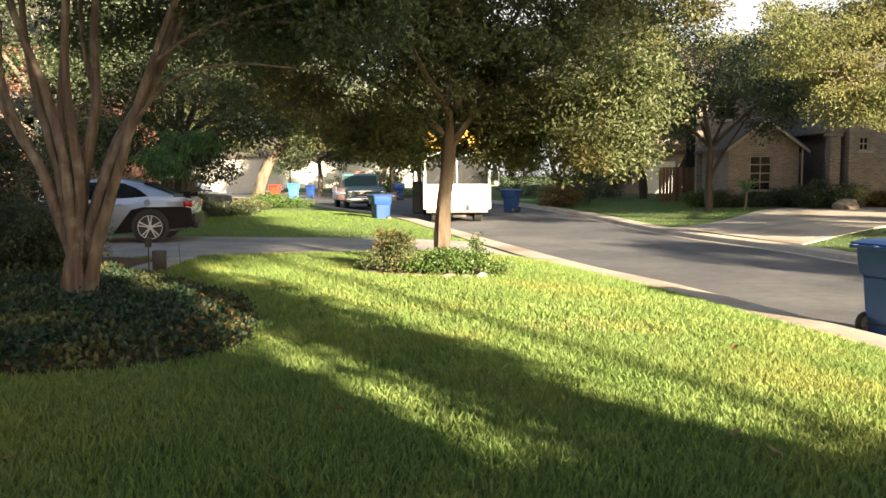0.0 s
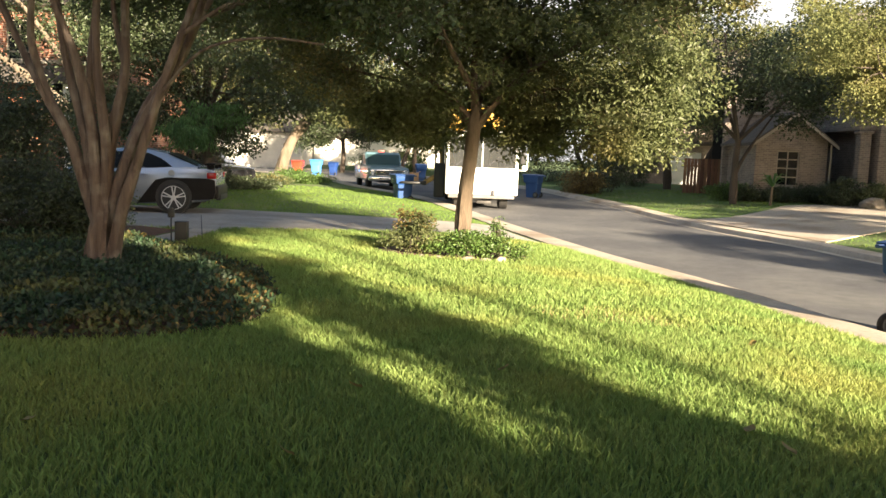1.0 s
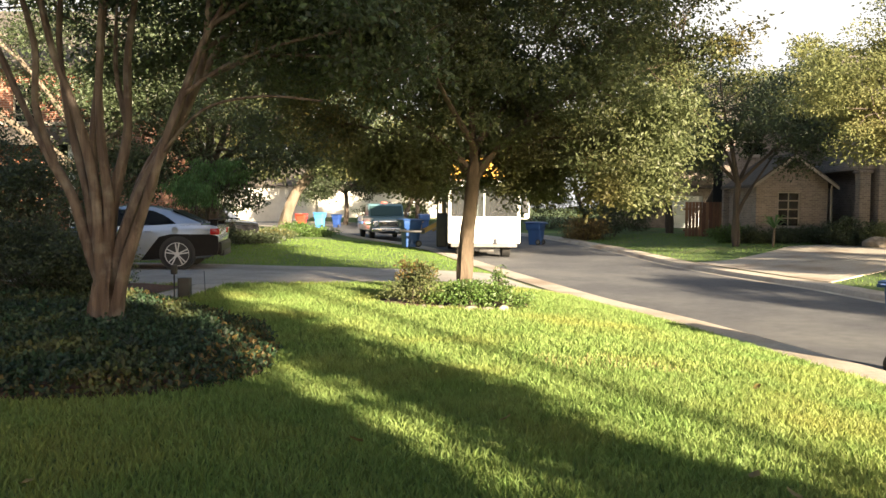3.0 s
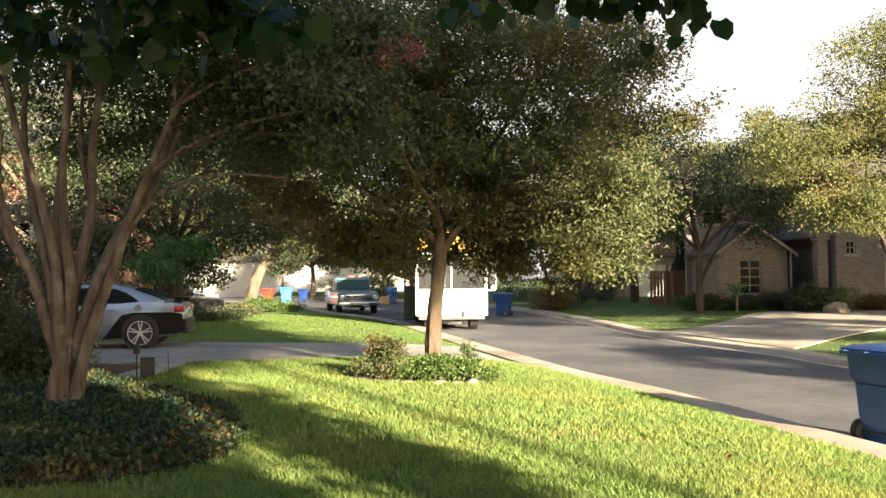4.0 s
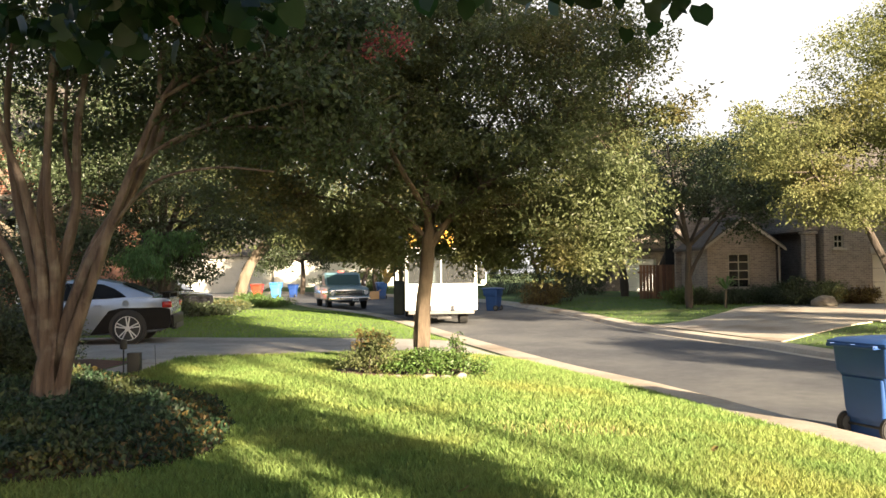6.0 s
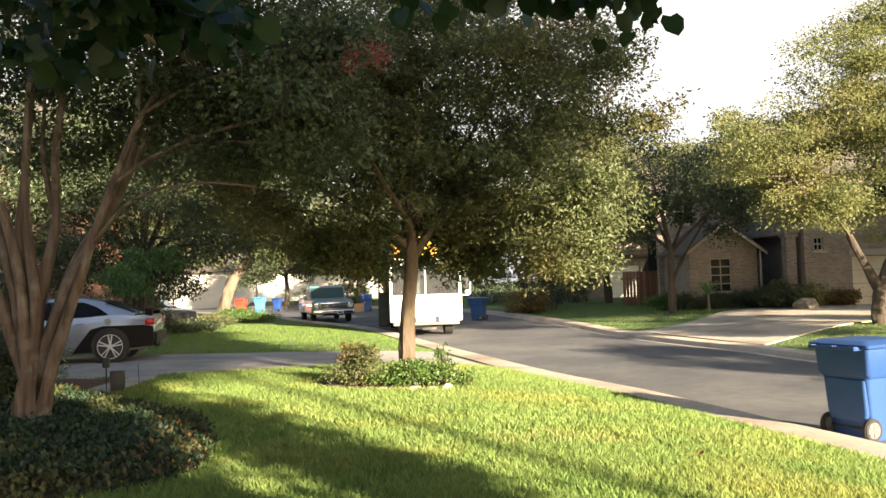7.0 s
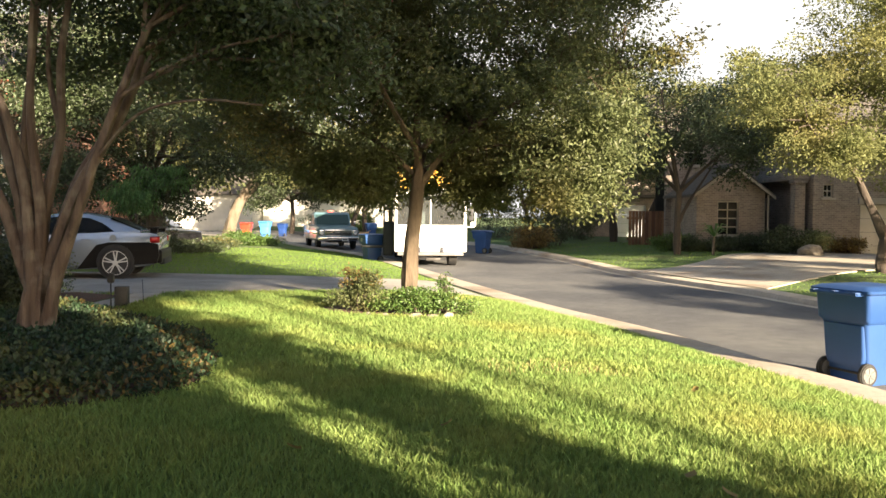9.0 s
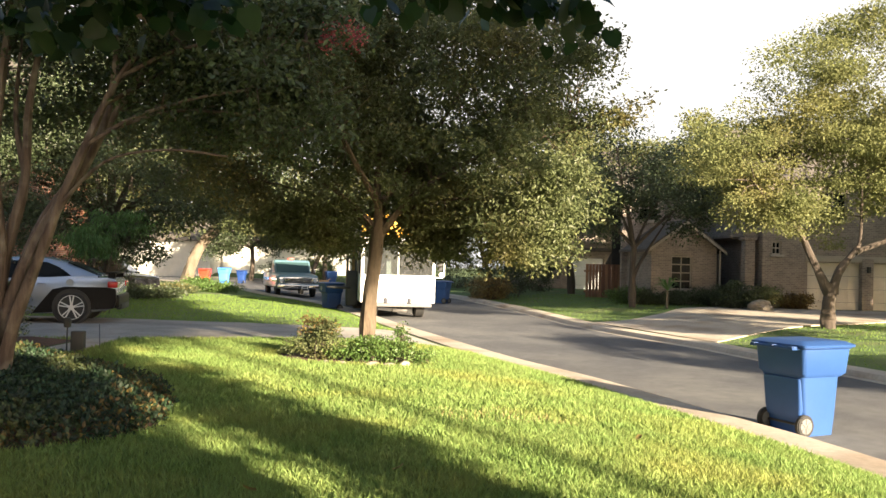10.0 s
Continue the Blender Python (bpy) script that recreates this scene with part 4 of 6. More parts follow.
def shade_trees():
    """Unseen trees and shrubs beside and behind the walker, added to shade the view."""
    R = random.Random(8)
    b = [((0, 0, 5.2), (2.5, 2.5, 3.8), 5), ((0.1, 0, 2.6), (2.35, 2.3, 1.7), 3), ((1.55, 1.15, 4.2), (0.68, 0.68, 2.4), 1.4), ((-1.9, -1.5, 6.6), (2.8, 2.5, 4.2), 4), ((0.2, 0, 9.0), (2.2, 2.2, 2.2), 2)]
    street_tree("street_oak", "dense unseen oak added to shade the near lawn and bed", (2.74, -3.62), [(0, 0, 0), (0, 0, 1.0), (0.1, 0, 2.0)], auto_limbs(R, (0, 0, 2.0), b, 0.1), b, 1250, 34, 0.25, 0.32, DARKLEAF, DARKBARK, 41, 0.2, 0.2)
    # the narrow first blob is shaped to throw a dark band over the lawn
    b = [((0, 0, 3.1), (0.48, 0.48, 2.7), 1.0), ((1.3, 1.0, 6.9), (2.8, 2.6, 1.5), 4), ((-1.0, -0.6, 6.8), (2.4, 2.2, 2.2), 3), ((4.2, 3.1, 9.0), (3.0, 2.8, 1.7), 4), ((1.2, 1.0, 9.0), (3.0, 2.8, 1.6), 3)]
    street_tree("street_oak", "tall unseen oak added to shade the lawn and the oak crown", (4.8, 0.2), [(0, 0, 0), (0, 0, 2.0), (0.05, 0, 4.2)], auto_limbs(R, (0.05, 0, 4.2), b, 0.1), b, 850, 44, 0.30, 0.24, DARKLEAF, DARKBARK, 42, 0.2, 0.2)
    # out-of-view oaks, added to keep the opposite house in shade
    b = [((0, 0, 5.7), (3.2, 2.8, 2.2), 4), ((-1.8, -1, 4.8), (2.0, 1.8, 1.4), 2)]
    for x, y, s in [(18.6, 24.6, 44), (22.6, 27.2, 45), (27.0, 27.5, 46), (22.0, 21.0, 47)]:
        street_tree("street_oak", "unseen leafy oak added to shade the brick house opposite", (x, y), [(0, 0, 0), (0, 0, 1.4), (0.1, 0, 2.6)], auto_limbs(R, (0, 0, 2.5), b, 0.12), b, 200, 44, 0.36, 0.30, LIVELEAF, DARKBARK, s, 0.24, 0.2)
    # unseen high crown, added to shade the left and top of the oak
    b = [((2.2, 1.6, 12.0), (2.3, 2.1, 2.9), 5), ((3.8, 2.9, 14.4), (2.3, 2.1, 2.0), 3), ((1.6, 1.2, 14.4), (2.3, 2.1, 1.8), 2)]
    street_tree("street_oak", "tall unseen leaning oak behind the walker, added to shade the oak crown", (14.2, -12.2), [(0, 0, 0), (0.1, 0.1, 4.0), (1.6, 1.2, 9.4)], auto_limbs(R, (1.6, 1.2, 9.2), b, 0.06), b, 340, 44, 0.34, 0.26, DARKLEAF, DARKBARK, 49, 0.12, 0.2)
    # unseen crown added to keep sun off the garage doors
    b = [((0, 0, 4.2), (3.6, 3.4, 3.6), 5), ((-2.4, -1.6, 4.6), (2.6, 2.4, 2.8), 3), ((3.0, 2.4, 4.4), (2.6, 2.4, 2.8), 3)]
    street_tree("street_oak", "broad unseen oak added to shade the garages", (28.6, 21.4), [(0, 0, 0), (0, 0, 1.0), (0.05, 0, 2.0)], auto_limbs(R, (0.05, 0, 2.0), b, 0.1), b, 420, 44, 0.40, 0.34, DARKLEAF, DARKBARK, 52, 0.24, 0.2)
    # small unseen trees, added for dappled shade on driveway and road
    b = [((0, 0, 2.4), (1.5, 1.4, 1.2), 3), ((0.8, 0.6, 2.0), (1.2, 1.1, 0.9), 2)]
    for x, y, s in [(14.2, 17.0, 50), (16.6, 19.4, 51), (12.9, 11.6, 53), (13.8, 8.0, 54)]:
        street_tree("ornamental_tree", "small unseen tree added to shade the opposite driveway and road", (x, y), [(0, 0, 0), (0, 0, 0.6), (0.05, 0, 1.2)], auto_limbs(R, (0, 0, 1.2), b, 0.05), b, 130, 44, 0.24, 0.16, OAKLEAF, DARKBARK, s, 0.09, 0.2)
    rng = np.random.default_rng(43)
    # unseen shrubs, heights set by how far their shade should reach
    for x, y, h in [(4.7, 1.85, 0.75), (2.95, 0.35, 1.05)]:
        t = thing("shrub", "unseen leafy shrub on the verge, added to shade the near lawn", "shrub", pose(x, y, ground_z(x, y)))
        crown("foliage", rng, [((0, 0, h), (0.85, 0.9, h), 1)], 130, 44, 0.13, 0.09, SHRUBLEAF, t, zmin=0.05)


shade_trees()


# ---- wheels, bins and vehicles (local front is -y) ----
def wheel(parent, c, r, w, rim_r, spokes=5, rim_mat=None, dark=None, name="wheel"):
    """A wheel about a sideways axle: tyre, rim with spokes, hub."""
    root = new(name)
    root.parent = parent
    root.matrix_basis = Matrix.Translation(c)
    bm = bmesh.new()
    prof = [(rim_r, -w / 2), (r - 0.04, -w / 2), (r - 0.008, -w / 2 + 0.03), (r, 0), (r - 0.008, w / 2 - 0.03), (r - 0.04, w / 2), (rim_r, w / 2)]
    n = 28
    rings = [[bm.verts.new((x, rr * math.cos(2 * math.pi * k / n), rr * math.sin(2 * math.pi * k / n))) for rr, x in prof] for k in range(n)]
    for k in range(n):
        a, b = rings[k], rings[(k + 1) % n]
        for i in range(len(prof) - 1):
            bm.faces.new((a[i], a[i + 1], b[i + 1], b[i]))
        bm.faces.new((a[-1], a[0], b[0], b[-1]))
    bmesh.ops.recalc_face_normals(bm, faces=bm.faces)
    part("tyre", bm, RUBBER, root)
    part("wheel_well_disc", cyl(bmesh.new(), (0, 0, 0), rim_r * 0.98, w * 0.5, "x", 20), dark or STEEL, root)
    bm = bmesh.new()
    for s in ((1,) if c[0] > 0 else (-1,)):
        for k in range(spokes):
            a = 2 * math.pi * k / spokes
            for da in (-0.16, 0.16):
                R = Matrix.Rotation(a + da, 4, "X")
                bx(bm, R @ Vector((s * (w / 2 - 0.03), 0, rim_r * 0.52)), (0.03, rim_r * 0.105, rim_r * 0.9), 0.006, 1, R)
        cyl(bm, (s * (w / 2 - 0.02), 0, 0), rim_r * 0.22, 0.04, "x", 12)
        n = 24
        for k in range(n):
            a = 2 * math.pi * k / n
            R = Matrix.Rotation(a, 4, "X")
            bx(bm, R @ Vector((s * (w / 2 - 0.015), 0, rim_r * 0.97)), (0.03, rim_r * 0.28, rim_r * 0.055), 0, 1, R)
    part("rim", bm, rim_mat or CHROME, root)
    return root


def rounded_shell(rings):
    """A closed skin through rings of equal count (bottom to top), capped."""
    bm = bmesh.new()
    R = [[bm.verts.new(p) for p in r] for r in rings]
    n = len(R[0])
    for a, b in zip(R, R[1:]):
        for k in range(n):
            bm.faces.new((a[k], a[(k + 1) % n], b[(k + 1) % n], b[k]))
    bm.faces.new(R[0][::-1]), bm.faces.new(R[-1])
    bmesh.ops.recalc_face_normals(bm, faces=bm.faces)
    return bm


def rrect(cx, cy, sx, sy, z, r=0.05, k=4):
    out = []
    for qx, qy, a0 in ((1, 1, 0), (-1, 1, 90), (-1, -1, 180), (1, -1, 270)):
        for i in range(k + 1):
            a = radians(a0 + 90 * i / k)
            out.append((cx + qx * (sx / 2 - r) + r * math.cos(a), cy + qy * (sy / 2 - r) + r * math.sin(a), z))
    return out


def wheelie_bin(label, m, body=None, lid=None, s=1.0, group="kerbside bins"):
    """A two-wheeled bin; its back with the wheels and handle is towards -x."""
    body, lid = body or BLUEPL, lid or body or BLUEPL
    t = thing("wheelie_bin", label, "bin", m, group)
    S = lambda rings: [[(x * s, y * s, z * s) for x, y, z in r] for r in rings]
    part("body", rounded_shell(S([rrect(0.05, 0, 0.46, 0.50, 0.0), rrect(0.05, 0, 0.50, 0.53, 0.22), rrect(0.03, 0, 0.57, 0.58, 0.62), rrect(0.02, 0, 0.60, 0.60, 0.70)])), body, t)
    part("collar", rounded_shell(S([rrect(0.04, 0, 0.60, 0.61, 0.66), rrect(0.05, 0, 0.68, 0.67, 0.70), rrect(0.06, 0, 0.74, 0.70, 0.97), rrect(0.06, 0, 0.78, 0.74, 0.985), rrect(0.06, 0, 0.78, 0.74, 1.0)])), body, t)
    bm = rounded_shell(S([rrect(0.06, 0, 0.82, 0.78, 0.995), rrect(0.06, 0, 0.83, 0.79, 1.02), rrect(0.06, 0, 0.70, 0.62, 1.055), rrect(0.06, 0, 0.50, 0.40, 1.06)]))
    part("lid", bm, lid, t)
    bm = bmesh.new()
    tube(bm, [(-0.42 * s, -0.30 * s, 0.985 * s), (-0.42 * s, 0.30 * s, 0.985 * s)], [0.018 * s] * 2, 8)
    for y in (-0.27, 0, 0.27):
        bx(bm, (-0.37 * s, y * s, 0.985 * s), (0.13 * s, 0.06 * s, 0.04 * s), 0.008)
    part("handle", bm, body, t)
    part("wheel_panel", rounded_shell(S([rrect(-0.16, 0, 0.16, 0.46, 0.20, 0.03), rrect(-0.16, 0, 0.18, 0.50, 0.30, 0.03), rrect(-0.19, 0, 0.18, 0.52, 0.64, 0.03)])), body, t)
    part("axle", cyl(bmesh.new(), (-0.20 * s, 0, 0.125 * s), 0.014 * s, 0.56 * s, "y", 8), STEEL, t)
    for y in (-0.27, 0.27):
        w = new("wheel")
        w.parent = t
        w.matrix_basis = pose(-0.20 * s, y * s, 0.125 * s, 0, 0, 90)
        bm = bmesh.new()
        cyl(bm, (0, 0, 0), 0.125 * s, 0.055 * s, "x", 22, bev=0.012)
        part("tyre", bm, RUBBER, w)
        bm = bmesh.new()
        for sd in (-1, 1):
            cyl(bm, (sd * 0.024 * s, 0, 0), 0.085 * s, 0.014 * s, "x", 18)
            for k in range(6):
                R = Matrix.Rotation(2 * math.pi * k / 6, 4, "X")
                bx(bm, R @ Vector((sd * 0.033 * s, 0, 0.045 * s)), (0.008, 0.018 * s, 0.07 * s), 0, 1, R)
        part("hub", bm, mat_hub, w)
    bm = bmesh.new()
    for i, (dz, wd) in enumerate([(0.0, 0.16), (-0.05, 0.22), (-0.10, 0.10)]):
        bx(bm, (0.438 * s, 0, (0.88 + dz) * s), (0.004, wd * s, 0.02 * s))
    part("printed_mark", bm, PLATE, t)
    return t


PALEGLASS = glass_mat("pale_glass", (0.04, 0.075, 0.08), alpha=0.1)
mat_hub = mat("grey_hub", (0.13, 0.13, 0.13), (0.09, 0.09, 0.09), 0.6, 8)


def loft(sections):
    """sections: (y, [(x, z), ...] of the right half from bottom to top); mirrored to a closed body."""
    rings = []
    for y, half in sections:
        rings.append([(x, y, z) for x, z in half] + [(-x, y, z) for x, z in half[::-1]])
    return rounded_shell(rings)


def sedan(m, label, paint, lower=None, name="sedan"):
    """A four-door saloon 4.5 m long; front at y = -2.25, rear at +2.25."""
    t = thing(name, label, "car", m)
    lower = lower or paint

    def sec(y, zb, zh, w, zt=None, wt=None):
        z1 = zb + (zh - zb) * 0.35
        half = [(0.05, zb), (w * 0.86, zb), (w * 0.97, zb + 0.08), (w, z1), (w * 0.985, zh - 0.12), (w * 0.93, zh), (w * 0.55, zh + 0.03), (0.02, zh + 0.035)]
        return (y, half)
    S = [sec(-2.25, 0.30, 0.62, 0.70), sec(-2.15, 0.22, 0.70, 0.80), sec(-1.7, 0.20, 0.78, 0.87), sec(-0.9, 0.19, 0.88, 0.895), sec(0.0, 0.19, 0.92, 0.90),
         sec(1.0, 0.20, 0.96, 0.90), sec(1.6, 0.22, 1.00, 0.885), sec(2.05, 0.27, 1.01, 0.85), sec(2.2, 0.34, 0.98, 0.80), sec(2.26, 0.42, 0.90, 0.76)]
    body = part("body", loft(S), paint, t)

    def cab(y, zb, zt, wb, wt):
        return (y, [(0.02, zb), (wb, zb), (wb * 0.985, zb + 0.06), (wt + 0.03, zt - 0.07), (wt - 0.06, zt), (0.02, zt + 0.03)])
    G = [cab(-1.05, 0.86, 0.90, 0.80, 0.78), cab(-0.35, 0.88, 1.36, 0.82, 0.60), cab(0.1, 0.9, 1.43, 0.82, 0.61), cab(0.7, 0.92, 1.42, 0.82, 0.60), cab(1.15, 0.95, 1.33, 0.81, 0.59), cab(1.85, 0.99, 1.04, 0.75, 0.68)]
    part("roof", loft(G), paint, t)
    for s in (-1, 1):
        sk = lambda y, z: s * ((0.815 - (z - 0.93) * 0.44) + 0.012)
        for nm, poly in (("rear_window", [(0.50, 0.99), (1.00, 1.01), (1.22, 1.06), (1.05, 1.22), (0.78, 1.33), (0.50, 1.35)]), ("front_window", [(-0.62, 0.96), (0.42, 0.985), (0.42, 1.35), (0.05, 1.355), (-0.25, 1.30)]),
                         ("quarter_window", [(1.06, 1.015), (1.30, 1.04), (1.22, 1.10), (1.10, 1.19)])):
            bm = bmesh.new()
            bm.faces.new([bm.verts.new((sk(y, z), y, z)) for y, z in poly])
            g = bmesh.ops.extrude_face_region(bm, geom=list(bm.faces))
            bmesh.ops.translate(bm, vec=(s * 0.008, 0, 0), verts=[v for v in g["geom"] if isinstance(v, bmesh.types.BMVert)])
            bmesh.ops.recalc_face_normals(bm, faces=bm.faces)
            part(nm, bm, DARKGLASS, t, smooth=False)
        bm = bmesh.new()
        prism(bm, [(0.55, 0.21), (2.22, 0.33), (2.27, 0.50), (2.25, 0.76), (2.05, 0.80), (1.2, 0.80), (0.95, 0.74), (0.80, 0.55)], s * 0.80, s * 0.912)
        part("quarter_panel", bm, lower, t, "matt black unpainted rear quarter panel" if lower is not paint else "")
        part("wheel_arch", cyl(bmesh.new(), (s * 0.80, 1.35, 0.36), 0.40, 0.235, "x", 26), BLACKPL, t)
        part("front_wheel_arch", cyl(bmesh.new(), (s * 0.79, -1.35, 0.36), 0.37, 0.24, "x", 26), BLACKPL, t)
        part("door_handle", box((s * 0.915, 0.72, 0.86), (0.03, 0.17, 0.03), 0.01), paint, t)
        part("tail_light", bx(bmesh.new(), (s * 0.68, 2.17, 0.86), (0.34, 0.22, 0.15), 0.04), TAIL, t)
        part("wing_mirror", box((s * 0.98, -0.62, 1.0), (0.18, 0.14, 0.12), 0.04), paint, t)
        wheel(t, (s * 0.835, 1.35, 0.345), 0.345, 0.225, 0.27, 5, ALLOY, BLACKPL)
        wheel(t, (s * 0.825, -1.35, 0.345), 0.345, 0.225, 0.27, 5, ALLOY, BLACKPL)
    part("fuel_cap", cyl(bmesh.new(), (0.905, 1.30, 0.90), 0.075, 0.012, "x", 18), paint, t)
    part("rear_bumper", bx(bmesh.new(), (0, 2.20, 0.48), (1.66, 0.24, 0.30), 0.06, 3), lower, t)
    part("bumper_insert", bx(bmesh.new(), (0, 2.29, 0.36), (1.2, 0.12, 0.14), 0.03), BLACKPL, t)
    bm = bmesh.new()
    bx(bm, (0, 2.12, 1.12), (1.40, 0.24, 0.03), 0.012)
    for s in (-1, 1):
        bx(bm, (s * 0.60, 2.12, 1.06), (0.04, 0.16, 0.11), 0.01)
    part("spoiler", bm, BLACKPAINT, t)
    part("rear_windscreen", prism(bmesh.new(), [(1.18, 1.34), (1.80, 1.065), (1.81, 1.075), (1.19, 1.352)], -0.56, 0.56), DARKGLASS, t)
    return t


def pickup(m):
    t = thing("pickup_truck", "old blue-grey pickup with chrome grille parked at the kerb", "truck", m)

    def sec(y, zb, zt, w, crown=0.03):
        return (y, [(0.05, zb), (w * 0.95, zb), (w, zb + 0.06), (w * 1.0, (zb + zt) / 2), (w * 0.97, zt - 0.06), (w * 0.90, zt), (0.03, zt + crown)])
    part("body", loft([sec(-2.42, 0.50, 0.98, 0.93), sec(-2.36, 0.46, 1.06, 0.97), sec(-1.6, 0.42, 1.10, 0.985), sec(-0.9, 0.42, 1.13, 0.99), sec(0.55, 0.42, 1.13, 0.99), sec(0.6, 0.42, 1.10, 0.99)]), TEAL, t)
    bed = bmesh.new()
    for s in (-1, 1):
        bx(bed, (s * 0.93, 1.65, 0.79), (0.12, 2.05, 0.70), 0.03)
    bx(bed, (0, 2.64, 0.79), (1.9, 0.07, 0.66), 0.02), bx(bed, (0, 1.65, 0.62), (1.8, 2.0, 0.06))
    bx(bed, (0, 0.66, 0.85), (1.8, 0.06, 0.6))
    part("cargo_bed", bed, TEAL, t)
    cabf = [(-0.85, 1.10), (-0.40, 1.72), (-0.2, 1.78), (0.45, 1.78), (0.56, 1.70), (0.58, 1.10)]
    bm = prism(bmesh.new(), cabf, -0.88, 0.88)
    bmesh.ops.bevel(bm, geom=[e for e in bm.edges], offset=0.05, segments=2, affect="EDGES")
    part("cab", bm, TEAL, t)
    part("windscreen", prism(bmesh.new(), [(-0.815, 1.18), (-0.47, 1.655), (-0.485, 1.665), (-0.83, 1.19)], -0.80, 0.80), PALEGLASS, t, "pale teal reflecting windscreen")
    for s in (-1, 1):
        part("side_window", prism(bmesh.new(), [(-0.62, 1.18), (0.40, 1.18), (0.40, 1.62), (-0.33, 1.62)], s * 0.88, s * 0.892), DARKGLASS, t)
        part("side_moulding", box((s * 0.998, 0.1, 0.80), (0.015, 4.9, 0.16), 0.004), CHROME, t, "pale lower side band")
        part("door_mirror", box((s * 1.12, -0.55, 1.25), (0.10, 0.06, 0.16), 0.02), CHROME, t)
        hl = new("headlight")
        hl.parent = t
        hl.matrix_basis = Matrix.Translation((s * 0.80, -2.43, 0.80))
        part("bezel", bx(bmesh.new(), (0, 0, 0), (0.26, 0.05, 0.26), 0.03), CHROME, hl)
        part("lens", cyl(bmesh.new(), (0, -0.03, 0), 0.09, 0.04, "y", 18, bev=0.01), LENS, hl)
        part("indicator", box((s * 0.70, -2.50, 0.50), (0.18, 0.03, 0.06), 0.01), AMBER, t)
        for y in (-1.55, 1.75):
            wheel(t, (s * 0.85, y, 0.36), 0.36, 0.22, 0.20, 6, STEEL)
    g = thing("grille", "", "")
    g.parent = t
    part("surround", bx(bmesh.new(), (0, -2.44, 0.80), (1.30, 0.06, 0.30), 0.03), CHROME, g)
    for i in range(6):
        part("grille_bar", box((0, -2.475, 0.70 + i * 0.04), (1.24, 0.02, 0.026), 0.004), STEEL, g)
    part("badge", box((0, -2.49, 0.80), (0.12, 0.015, 0.04), 0.004), CHROME, t)
    part("front_bumper", bx(bmesh.new(), (0, -2.53, 0.52), (1.98, 0.16, 0.19), 0.04, 3), CHROME, t)
    pl = part("number_plate", box((0.28, -2.625, 0.49), (0.30, 0.012, 0.15), 0.004), PLATE, t)
    part("plate_bar", box((0.28, -2.633, 0.49), (0.22, 0.004, 0.05)), INK, pl)
    part("chassis", box((0, -0.1, 0.40), (0.9, 4.6, 0.12), 0.02), STEEL, t)
    part("roof_lamp", box((0.0, 0.1, 1.83), (0.30, 0.12, 0.08), 0.02), REDPL, t, "small red roof light")
    for x in (-0.38, 0.38):
        part("seat", bx(bmesh.new(), (x, 0.25, 1.15), (0.6, 0.2, 0.55), 0.06), DARKROOM, t)
    return t


BOOM_A, BOOM_B = 1.15, 1.22
TRUCK_WHEELS = []
PIVOT = (-1.30, 1.75, 2.55)


